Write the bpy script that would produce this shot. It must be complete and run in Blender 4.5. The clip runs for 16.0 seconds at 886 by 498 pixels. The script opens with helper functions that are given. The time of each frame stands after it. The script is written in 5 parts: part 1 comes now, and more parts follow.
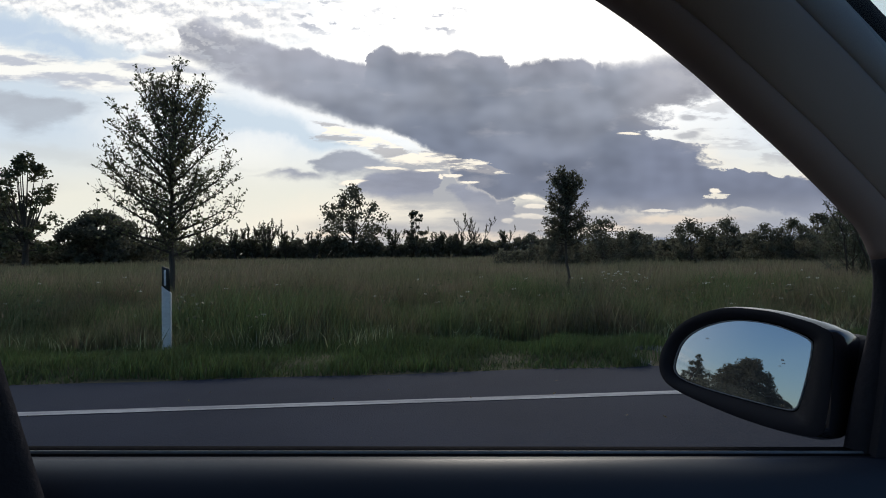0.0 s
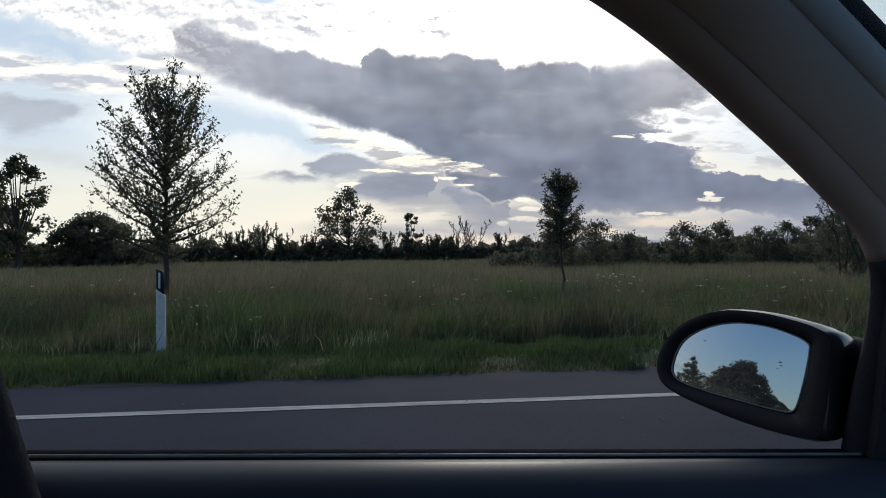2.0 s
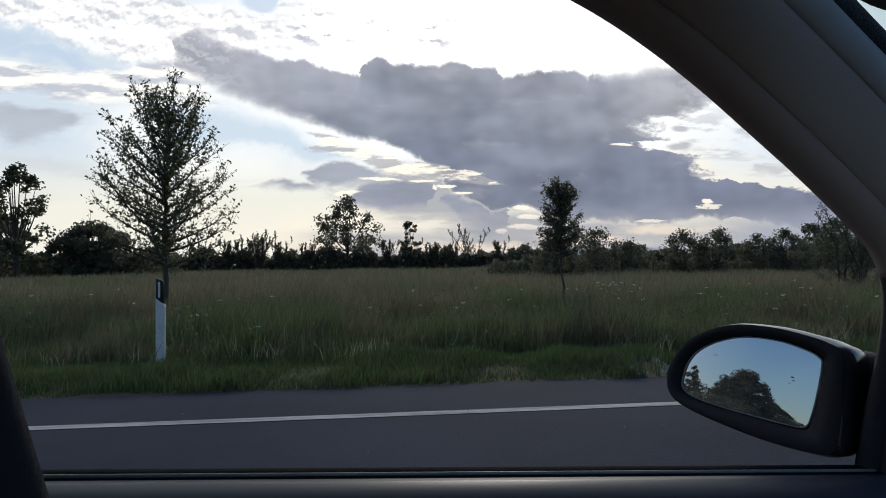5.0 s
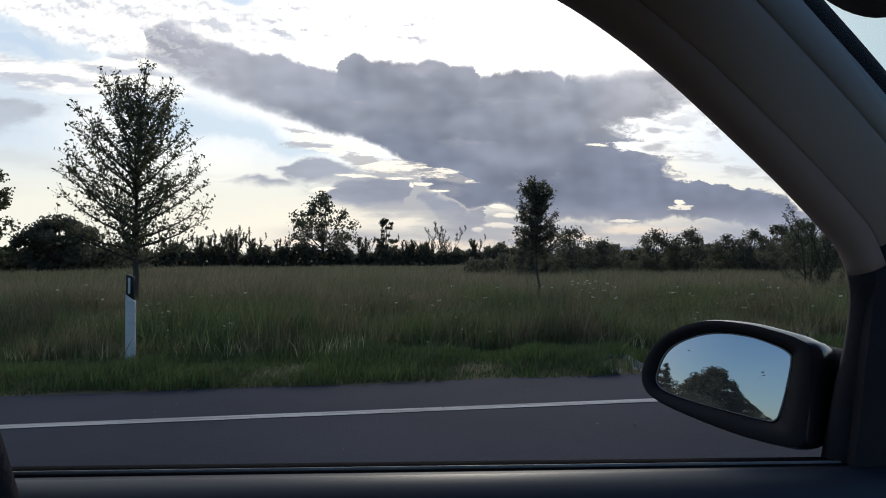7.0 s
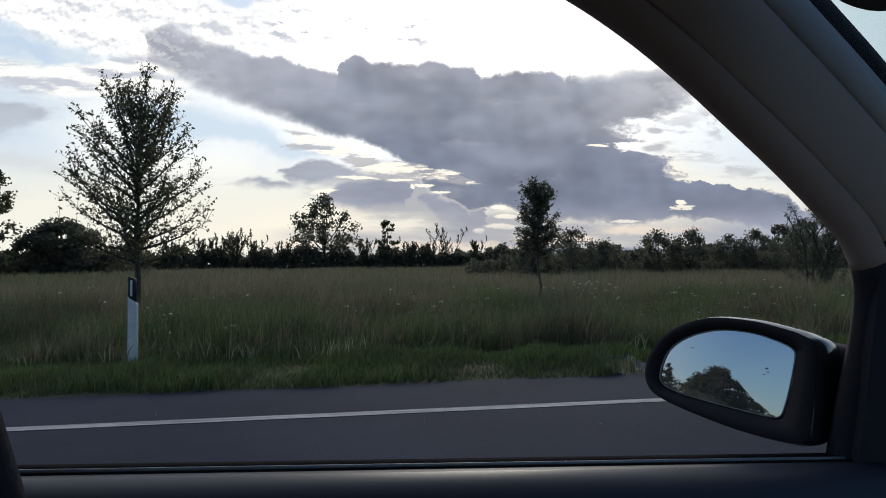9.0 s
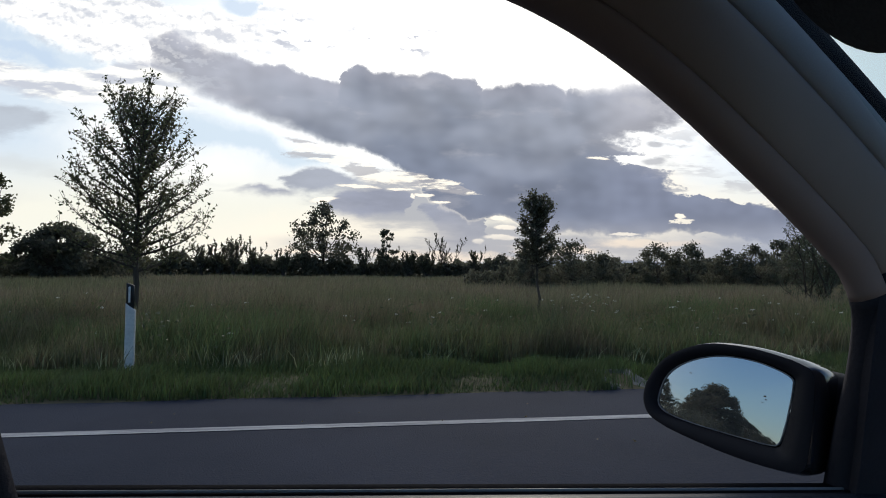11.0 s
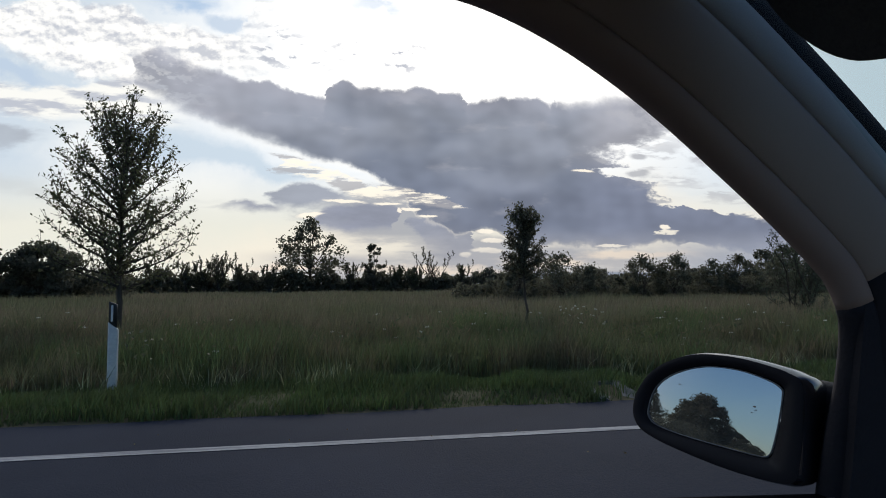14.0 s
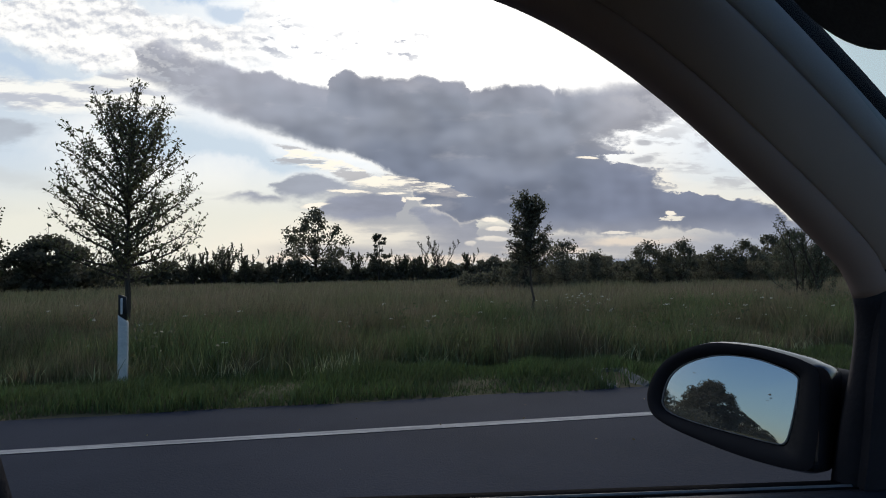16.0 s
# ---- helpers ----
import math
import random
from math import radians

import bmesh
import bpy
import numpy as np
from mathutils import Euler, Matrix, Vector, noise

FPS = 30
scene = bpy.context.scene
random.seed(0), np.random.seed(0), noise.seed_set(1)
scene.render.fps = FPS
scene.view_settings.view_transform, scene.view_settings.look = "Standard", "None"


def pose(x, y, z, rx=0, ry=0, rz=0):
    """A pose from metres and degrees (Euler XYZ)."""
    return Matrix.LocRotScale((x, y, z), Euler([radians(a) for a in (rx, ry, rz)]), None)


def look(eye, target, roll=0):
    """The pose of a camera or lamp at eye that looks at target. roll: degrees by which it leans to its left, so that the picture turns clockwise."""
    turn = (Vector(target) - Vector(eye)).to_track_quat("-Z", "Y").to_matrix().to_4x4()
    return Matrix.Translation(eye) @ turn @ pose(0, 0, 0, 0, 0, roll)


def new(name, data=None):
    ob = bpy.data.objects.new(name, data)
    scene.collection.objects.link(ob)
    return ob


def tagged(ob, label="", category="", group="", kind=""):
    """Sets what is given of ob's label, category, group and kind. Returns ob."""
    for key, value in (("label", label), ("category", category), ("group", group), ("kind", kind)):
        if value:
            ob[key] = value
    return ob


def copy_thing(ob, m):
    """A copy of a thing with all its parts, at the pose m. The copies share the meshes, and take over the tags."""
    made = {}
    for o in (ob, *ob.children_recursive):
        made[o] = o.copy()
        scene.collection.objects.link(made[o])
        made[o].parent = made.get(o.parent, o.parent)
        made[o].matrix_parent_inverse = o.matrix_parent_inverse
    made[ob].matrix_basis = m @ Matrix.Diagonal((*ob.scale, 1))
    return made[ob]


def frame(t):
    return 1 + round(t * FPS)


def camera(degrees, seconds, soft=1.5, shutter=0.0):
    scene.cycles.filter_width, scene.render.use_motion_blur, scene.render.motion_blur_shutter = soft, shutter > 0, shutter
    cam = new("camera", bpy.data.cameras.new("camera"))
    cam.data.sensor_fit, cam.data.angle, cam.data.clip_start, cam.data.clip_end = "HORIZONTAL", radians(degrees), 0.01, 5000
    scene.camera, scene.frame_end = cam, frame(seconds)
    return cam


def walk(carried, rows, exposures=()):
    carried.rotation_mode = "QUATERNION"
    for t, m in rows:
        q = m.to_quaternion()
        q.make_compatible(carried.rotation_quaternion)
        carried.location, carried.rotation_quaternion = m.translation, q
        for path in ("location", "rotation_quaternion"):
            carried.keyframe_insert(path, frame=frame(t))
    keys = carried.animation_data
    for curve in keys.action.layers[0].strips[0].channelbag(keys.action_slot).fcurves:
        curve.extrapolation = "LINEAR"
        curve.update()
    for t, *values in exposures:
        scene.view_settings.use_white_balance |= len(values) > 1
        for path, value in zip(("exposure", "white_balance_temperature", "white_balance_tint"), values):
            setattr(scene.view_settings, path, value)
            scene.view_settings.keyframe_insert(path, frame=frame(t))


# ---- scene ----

# ---------------------------------------------------------------- camera, hand-held in a car seat
cam = camera(74.7, 16.0, soft=1.0)
PATH = [
    (0.0, pose(0.0027, 0.0010, 1.1961, 90.376, 0.515, -5.511)),
    (0.5, pose(0.0014, 0.0006, 1.1945, 90.354, 0.641, -5.753)),
    (1.0, pose(-0.0047, 0.0026, 1.1932, 90.511, 0.561, -6.260)),
    (1.5, pose(-0.0052, 0.0011, 1.1963, 90.449, 0.479, -6.055)),
    (2.0, pose(-0.0023, 0.0014, 1.1961, 90.632, 0.502, -5.992)),
    (2.5, pose(-0.0093, 0.0038, 1.2047, 90.889, 0.553, -4.530)),
    (3.0, pose(-0.0100, 0.0037, 1.2034, 90.880, 0.769, -4.943)),
    (5.5, pose(-0.0198, 0.0032, 1.2060, 91.477, 0.538, -6.619)),
    (6.0, pose(-0.0216, 0.0055, 1.2020, 90.974, 0.434, -7.669)),
    (6.5, pose(-0.0232, 0.0025, 1.2000, 91.380, 0.256, -8.977)),
    (7.0, pose(-0.0227, 0.0030, 1.2025, 91.187, 0.191, -8.454)),
    (7.5, pose(-0.0246, 0.0065, 1.1976, 90.671, 0.421, -8.345)),
    (8.0, pose(-0.0222, 0.0045, 1.1944, 91.078, 0.611, -8.243)),
    (8.5, pose(-0.0264, 0.0043, 1.2004, 91.198, 0.243, -8.351)),
    (9.0, pose(-0.0248, 0.0031, 1.1979, 91.323, 0.470, -8.314)),
    (9.5, pose(-0.0271, 0.0029, 1.2042, 91.519, -0.080, -8.320)),
    (10.0, pose(-0.0281, -0.0013, 1.2132, 91.926, -0.380, -8.293)),
    (12.5, pose(-0.0239, 0.0066, 1.2150, 92.504, -0.264, -8.748)),
    (13.0, pose(-0.0202, 0.0120, 1.2133, 92.623, 0.218, -8.612)),
    (13.5, pose(-0.0248, 0.0103, 1.2116, 92.582, 0.408, -8.506)),
    (14.0, pose(-0.0234, 0.0088, 1.2146, 93.660, 0.378, -9.642)),
    (14.5, pose(-0.0321, 0.0134, 1.2221, 93.487, -0.799, -8.883)),
    (15.0, pose(-0.0337, 0.0113, 1.2240, 93.442, 0.046, -9.025)),
    (15.5, pose(-0.0317, 0.0136, 1.2221, 93.581, 0.580, -9.472)),
    (16.0, pose(-0.0373, 0.0066, 1.2193, 92.575, 1.028, -9.105)),
]
EXPOSURES = [(0.0, -0.02), (0.5, 0.0), (1.0, 0.12), (2.0, 0.06), (3.0, -0.02), (5.5, 0.10), (6.0, 0.14), (7.0, 0.12), (8.5, 0.06), (9.3, 0.12), (10.0, 0.24), (12.5, -0.02), (13.0, 0.02), (15.0, -0.08), (16.0, -0.04)]
walk(cam, PATH, EXPOSURES)

# ---------------------------------------------------------------- sky, sun
SUN_AZ, SUN_EL = 14.0, 27.0     # from +Y towards +X, above the horizon
world = bpy.data.worlds.new("evening_sky")
scene.world = world
world.use_nodes = True
wt = world.node_tree
wt.nodes.clear()


class Net:
    """Small helper that writes node arithmetic in one line each."""

    def __init__(self, tree):
        self.t = tree

    def plug(self, sock, value):
        if isinstance(value, bpy.types.NodeSocket):
            self.t.links.new(value, sock)
        else:
            sock.default_value = value

    def math(self, op, a, b=0.0, c=0.0, clamp=False):
        n = self.t.nodes.new("ShaderNodeMath")
        n.operation, n.use_clamp = op, clamp
        for s, v in zip(n.inputs, (a, b, c)):
            self.plug(s, v)
        return n.outputs[0]

    def vec(self, op, a, b=(0, 0, 0)):
        n = self.t.nodes.new("ShaderNodeVectorMath")
        n.operation = op
        self.plug(n.inputs[0], a)
        self.plug(n.inputs[1], b)
        return n.outputs["Value"] if op in ("DOT_PRODUCT", "LENGTH") else n.outputs[0]

    def xyz(self, x, y, z=0.0):
        n = self.t.nodes.new("ShaderNodeCombineXYZ")
        for s, v in zip(n.inputs, (x, y, z)):
            self.plug(s, v)
        return n.outputs[0]

    def noise(self, p, scale, detail=4.0, rough=0.55):
        n = self.t.nodes.new("ShaderNodeTexNoise")
        self.plug(n.inputs["Vector"], p)
        n.inputs["Scale"].default_value = scale
        n.inputs["Detail"].default_value = detail
        n.inputs["Roughness"].default_value = rough
        return n.outputs["Fac"]

    def ramp(self, v, lo, hi, a=0.0, b=1.0, smooth=True):
        n = self.t.nodes.new("ShaderNodeMapRange")
        n.interpolation_type = "SMOOTHSTEP" if smooth else "LINEAR"
        for s, x in zip(n.inputs, (v, lo, hi, a, b)):
            self.plug(s, x)
        return n.outputs[0]

    def mix(self, f, a, b):
        n = self.t.nodes.new("ShaderNodeMix")
        n.data_type = "RGBA"
        self.plug(n.inputs[0], f)
        for s, v in ((n.inputs[6], a), (n.inputs[7], b)):
            self.plug(s, v if isinstance(v, bpy.types.NodeSocket) else (*v, 1.0))
        return n.outputs[2]

    def tint(self, a, b):
        n = self.t.nodes.new("ShaderNodeMix")
        n.data_type, n.blend_type = "RGBA", "MULTIPLY"
        n.inputs[0].default_value = 1.0
        self.plug(n.inputs[6], a)
        self.plug(n.inputs[7], b)
        return n.outputs[2]

    def blobs(self, p, items):
        """Distance to the nearest of some ellipses: 1 on their rims."""
        best = None
        for u, v, ru, rv, turn in items:
            n = self.t.nodes.new("ShaderNodeMapping")
            n.vector_type = "TEXTURE"
            self.plug(n.inputs["Vector"], p)
            n.inputs["Location"].default_value = (u, v, 0)
            n.inputs["Rotation"].default_value = (0, 0, radians(turn))
            n.inputs["Scale"].default_value = (ru, rv, 1)
            d = self.vec("LENGTH", n.outputs[0])
            best = d if best is None else self.math("SMOOTH_MIN", best, d, 0.12)
        return best


k = Net(wt)
way = wt.nodes.new("ShaderNodeTexCoord").outputs["Generated"]
facing = k.vec("DOT_PRODUCT", way, (0.081, 0.997, 0.014))
ahead = k.math("MAXIMUM", facing, 0.08)
u = k.math("DIVIDE", k.vec("DOT_PRODUCT", way, (0.997, -0.080, -0.016)), ahead)
v = k.math("DIVIDE", k.vec("DOT_PRODUCT", way, (0.015, -0.016, 1.0)), ahead)
front = k.ramp(facing, 0.05, 0.45)
# chart of the sky over the field: x to the right, y down, 0.441 on the horizon
chart_x = k.math("MULTIPLY_ADD", u, 1.027, 0.784)
chart_y = k.math("MULTIPLY_ADD", v, -1.027, 0.441)
chart = k.xyz(chart_x, chart_y)


def sway(scale, amount, shift=0.0, stretch=(1, 1, 1), detail=6.0, rough=0.58):
    """The chart, pushed about by noise, so that whatever is drawn on it gets torn rims."""
    n = wt.nodes.new("ShaderNodeTexNoise")
    n.inputs["Scale"].default_value, n.inputs["Detail"].default_value, n.inputs["Roughness"].default_value = scale, detail, rough
    k.plug(n.inputs["Vector"], k.vec("MULTIPLY", k.vec("ADD", chart, (shift, shift * 1.7, 0)), stretch))
    apart = wt.nodes.new("ShaderNodeSeparateColor")
    wt.links.new(n.outputs["Color"], apart.inputs[0])
    return k.xyz(k.math("MULTIPLY_ADD", k.math("SUBTRACT", apart.outputs[0], 0.5), amount[0], chart_x),
                 k.math("MULTIPLY_ADD", k.math("SUBTRACT", apart.outputs[1], 0.5), amount[1], chart_y))


def split(p):
    n = wt.nodes.new("ShaderNodeSeparateXYZ")
    wt.links.new(p, n.inputs[0])
    return n.outputs[0], n.outputs[1]


def along(value, points):
    """A line through points (a, b): b as a function of a."""
    low, high = points[0][0], points[-1][0]
    n = wt.nodes.new("ShaderNodeValToRGB")
    k.plug(n.inputs[0], k.math("DIVIDE", k.math("SUBTRACT", value, low), high - low))
    ramp = n.color_ramp
    while len(ramp.elements) < len(points):
        ramp.elements.new(0.5)
    for e, (a, b) in zip(ramp.elements, points):
        e.position = (a - low) / (high - low)
    for e, (a, b) in zip(ramp.elements, points):
        e.color = (0.5, 0.5, 0.5, (b + 0.2) / 2)
    return k.math("MULTIPLY_ADD", n.outputs["Alpha"], 2.0, -0.2)


def band(p, top, bottom, soft_top, soft_bottom):
    """Cover of a cloud between two lines, and the depth below its top."""
    x, y = split(p)
    under = k.math("SUBTRACT", y, along(x, top))
    over = k.math("SUBTRACT", along(x, bottom), y)
    return k.math("MULTIPLY", k.ramp(under, 0.0, soft_top), k.ramp(over, 0.0, soft_bottom)), under, over


def patch(p, items, soft):
    """Cover of some ellipses (x, y, half width, half height, turn)."""
    return k.ramp(k.blobs(p, items), 1.0, 1.0 - soft)


def noise_at(scale, stretch=(1, 1, 1), shift=0.0, detail=6.0, rough=0.58):
    return k.noise(k.vec("MULTIPLY", k.vec("ADD", chart, (shift, shift * 0.6, 0)), stretch), scale, detail, rough)


def emboss(scale, stretch=(1, 1, 1), shift=0.0, step=(0.003, -0.009), detail=6.0):
    """Billows, lighter on the side of the hidden sun."""
    p = k.vec("MULTIPLY", k.vec("ADD", chart, (shift, shift, 0)), stretch)
    return k.math("SUBTRACT", k.noise(p, scale, detail, 0.58), k.noise(k.vec("ADD", p, (step[0], step[1], 0)), scale, detail, 0.58))


def paint(colour):
    n = wt.nodes.new("ShaderNodeBackground")
    k.plug(n.inputs[0], colour if isinstance(colour, bpy.types.NodeSocket) else (*colour, 1.0))
    return n.outputs[0]


def lay(under, cover, amount, colour):
    """One more layer of sky over those below."""
    n = wt.nodes.new("ShaderNodeMixShader")
    k.plug(n.inputs[0], k.math("MULTIPLY", cover, amount))
    wt.links.new(under, n.inputs[1])
    wt.links.new(paint(colour), n.inputs[2])
    return n.outputs[0]


sky = wt.nodes.new("ShaderNodeTexSky")
sky.sky_type, sky.sun_disc = "NISHITA", False
sky.sun_elevation, sky.sun_rotation = radians(SUN_EL), radians(SUN_AZ)
sky.air_density, sky.dust_density, sky.ozone_density = 1.0, 0.3, 2.0
clear = k.tint(sky.outputs[0], (0.060, 0.076, 0.096, 1))

soft_rim = sway(6.0, (0.22, 0.13), 0.0)
fine_rim = sway(16.0, (0.11, 0.09), 3.1, detail=8.0, rough=0.62)
flat_rim = sway(7.0, (0.30, 0.055), 5.3, (1, 2.6, 1), 7.0, 0.62)
streaks = noise_at(1.0, (11.0, 62.0, 1.0), 2.0, 6.0, 0.60)
wisps = noise_at(1.0, (5.0, 17.0, 1.0), 8.0, 7.0, 0.62)
lumps = emboss(12.0, (1.0, 1.3, 1.0), 1.3, (0.006, -0.016), 7.0)

# high veil: white round the hidden sun, pale blue on top, cream towards the horizon
glow = k.vec("LENGTH", k.vec("MULTIPLY", k.vec("SUBTRACT", chart, (0.93, 0.02, 0)), (0.80, 1.30, 1)))
col = paint(k.mix(k.ramp(glow, 0.12, 0.62), (1.25, 1.23, 1.20), (0.64, 0.735, 0.83)))
col = lay(col, patch(soft_rim, [(0.275, 0.235, 0.17, 0.15, 0), (0.42, 0.29, 0.24, 0.07, 6)], 0.9), 0.75, (1.03, 1.03, 1.00))
col = lay(col, k.ramp(chart_y, 0.24, 0.37), 1.0, (0.87, 0.86, 0.76))
col = lay(col, patch(soft_rim, [(0.62, 0.40, 0.34, 0.07, 0), (1.20, 0.36, 0.40, 0.16, 0)], 0.9), 0.8, (0.98, 0.90, 0.76))
# clear openings
blue, _, _ = band(soft_rim, [(0.22, 0.205), (0.30, 0.180), (0.40, 0.165), (0.52, 0.190), (0.62, 0.225), (0.70, 0.26)], [(0.22, 0.205), (0.30, 0.222), (0.38, 0.246), (0.46, 0.256), (0.56, 0.272), (0.66, 0.285), (0.72, 0.28)], 0.030, 0.022)
col = lay(col, blue, 0.85, (0.60, 0.715, 0.825))
col = lay(col, patch(soft_rim, [(0.03, 0.070, 0.10, 0.032, 6), (0.13, 0.105, 0.15, 0.016, 8), (0.17, 0.045, 0.06, 0.020, 10), (0.49, 0.006, 0.055, 0.022, 0)], 0.7), 0.75, (0.52, 0.64, 0.80))
col = lay(col, patch(fine_rim, [(0.42, -0.040, 0.10, 0.034, 6), (0.74, -0.045, 0.085, 0.030, 0), (0.14, -0.055, 0.14, 0.030, 4), (0.02, -0.02, 0.06, 0.02, 0)], 0.90), k.ramp(wisps, 0.38, 0.58, 0.90, 0.45), (0.42, 0.58, 0.80))

# broken white heaps in the upper left
heaps, _, _ = band(fine_rim, [(-0.15, 0.02), (0.0, -0.010), (0.08, -0.020), (0.20, -0.045), (0.30, -0.030), (0.40, 0.000), (0.50, 0.015), (0.54, -0.06), (0.70, -0.08)], [(-0.15, 0.06), (0.0, 0.045), (0.08, 0.055), (0.15, 0.085), (0.24, 0.110), (0.34, 0.125), (0.46, 0.10), (0.66, 0.14)], 0.020, 0.030)
col = lay(col, k.math("MULTIPLY", heaps, k.ramp(chart_x, 0.62, 0.46)), 0.90, k.mix(k.ramp(k.math("ADD", lumps, k.math("MULTIPLY", emboss(30.0, (1.0, 1.4, 1.0), 3.3), 0.9)), -0.20, 0.08), (0.60, 0.62, 0.68), (1.12, 1.10, 1.06)))
tufts = k.math("MULTIPLY", k.ramp(emboss(17.0, (1.0, 1.8, 1.0), 4.4, (0.003, -0.012), 7.0), -0.035, -0.12), patch(soft_rim, [(0.60, 0.05, 0.13, 0.060, 0), (0.79, 0.045, 0.085, 0.055, 0), (0.72, 0.02, 0.07, 0.03, 0)], 0.8))
col = lay(col, tufts, 0.85, (0.42, 0.45, 0.54))
# cream rolls with grey undersides, and the soft grey sheet below them
rolls, _, _ = band(flat_rim, [(-0.15, 0.085), (0.0, 0.092), (0.10, 0.100), (0.20, 0.120), (0.30, 0.095), (0.36, 0.100), (0.48, 0.17)], [(-0.15, 0.17), (0.0, 0.165), (0.12, 0.170), (0.24, 0.190), (0.34, 0.180), (0.48, 0.20)], 0.016, 0.020)
col = lay(col, k.math("MULTIPLY", rolls, k.ramp(chart_x, 0.46, 0.34)), 0.85, k.mix(k.ramp(emboss(13.0, (0.55, 2.2, 1.0), 6.0, (0.0, -0.020)), -0.10, 0.05), (0.54, 0.56, 0.63), (1.06, 1.04, 0.97)))
sheet, _, _ = band(flat_rim, [(-0.15, 0.165), (0.0, 0.165), (0.10, 0.178), (0.20, 0.188), (0.27, 0.200)], [(-0.15, 0.235), (0.0, 0.245), (0.08, 0.275), (0.14, 0.255), (0.20, 0.222), (0.27, 0.200)], 0.014, 0.045)
col = lay(col, sheet, k.ramp(wisps, 0.30, 0.62, 1.0, 0.75), (0.44, 0.48, 0.545))
col = lay(col, patch(flat_rim, [(0.10, 0.285, 0.18, 0.022, 6), (0.20, 0.305, 0.16, 0.016, 3), (0.36, 0.318, 0.14, 0.010, -2), (0.03, 0.35, 0.2, 0.02, 0)], 0.9), 0.35, (0.58, 0.60, 0.60))

# dull grey haze behind the small clouds
col = lay(col, patch(flat_rim, [(0.80, 0.345, 0.20, 0.080, 8), (0.98, 0.40, 0.26, 0.045, 0)], 0.55), 0.88, (0.385, 0.40, 0.445))
# small flat clouds under the great one
for top, bottom, tone in (
        ([(0.56, 0.300), (0.575, 0.288), (0.60, 0.277), (0.635, 0.273), (0.665, 0.284), (0.70, 0.300), (0.74, 0.312)], [(0.56, 0.300), (0.58, 0.322), (0.62, 0.330), (0.66, 0.322), (0.74, 0.312)], (0.30, 0.325, 0.39)),
        ([(0.40, 0.340), (0.46, 0.320), (0.50, 0.312), (0.53, 0.305), (0.57, 0.307), (0.61, 0.322)], [(0.40, 0.325), (0.50, 0.330), (0.56, 0.332), (0.61, 0.326)], (0.30, 0.32, 0.39)),
        ([(0.635, 0.370), (0.645, 0.330), (0.66, 0.318), (0.70, 0.311), (0.75, 0.310), (0.800, 0.311), (0.806, 0.345)], [(0.635, 0.330), (0.65, 0.360), (0.70, 0.366), (0.77, 0.362), (0.789, 0.360), (0.800, 0.318), (0.806, 0.280)], (0.265, 0.285, 0.36)),
        ([(0.80, 0.380), (0.815, 0.330), (0.84, 0.325), (0.92, 0.330), (0.94, 0.420)], [(0.80, 0.330), (0.83, 0.375), (0.86, 0.425), (0.92, 0.415), (0.94, 0.350)], (0.28, 0.30, 0.37))):
    some, _, _ = band(sway(15.0, (0.075, 0.034), 9.0, (1, 2, 1), 8.0, 0.62), top, bottom, 0.010, 0.018)
    col = lay(col, some, 0.92, k.mix(k.ramp(wisps, 0.35, 0.65), tone, tuple(c * 1.22 for c in tone)))

# the great grey cloud: its upper and lower lines, and where it ends on the right
TOP = [(0.325, 0.090), (0.340, 0.044), (0.375, 0.028), (0.400, 0.036), (0.430, 0.053), (0.480, 0.074), (0.520, 0.086), (0.600, 0.103), (0.640, 0.112), (0.662, 0.117), (0.667, 0.094), (0.680, 0.082), (0.700, 0.084), (0.720, 0.092),
       (0.760, 0.098), (0.800, 0.097), (0.860, 0.094), (0.903, 0.100), (0.914, 0.121), (0.930, 0.119), (0.960, 0.111), (1.000, 0.104), (1.040, 0.103), (1.068, 0.112), (1.078, 0.098), (1.110, 0.088), (1.170, 0.074), (1.240, 0.070)]
BOTTOM = [(0.325, 0.080), (0.345, 0.145), (0.400, 0.178), (0.440, 0.196), (0.480, 0.212), (0.520, 0.222), (0.560, 0.232), (0.620, 0.242), (0.700, 0.250), (0.760, 0.272), (0.800, 0.290), (0.815, 0.312), (0.840, 0.345), (0.900, 0.372), (0.960, 0.362), (1.000, 0.372), (1.060, 0.388), (1.130, 0.386), (1.280, 0.376), (1.400, 0.388), (1.500, 0.400)]
RIGHT = [(-0.10, 1.290), (0.080, 1.300), (0.120, 1.335), (0.165, 1.320), (0.186, 1.280), (0.196, 1.205), (0.214, 1.195), (0.232, 1.220), (0.239, 1.150), (0.247, 1.180), (0.257, 1.250), (0.285, 1.285), (0.301, 1.290), (0.306, 1.370), (0.316, 1.450), (0.350, 1.520), (0.390, 1.600)]
mass, under, over = band(sway(13.0, (0.075, 0.052), 0.7, detail=9.0, rough=0.62), TOP, BOTTOM, k.math("ADD", k.ramp(chart_x, 1.04, 1.14, 0.012, 0.050), k.ramp(chart_x, 0.56, 0.40, 0.0, 0.020)), k.ramp(chart_x, 0.42, 0.74, 0.060, 0.016))
mx, my = split(sway(11.0, (0.22, 0.060), 1.9, (1, 2, 1), 9.0, 0.64))
side = k.math("SUBTRACT", along(my, RIGHT), mx)
mass = k.math("MULTIPLY", mass, k.ramp(side, -0.012, k.ramp(chart_y, 0.19, 0.23, 0.075, 0.028)))
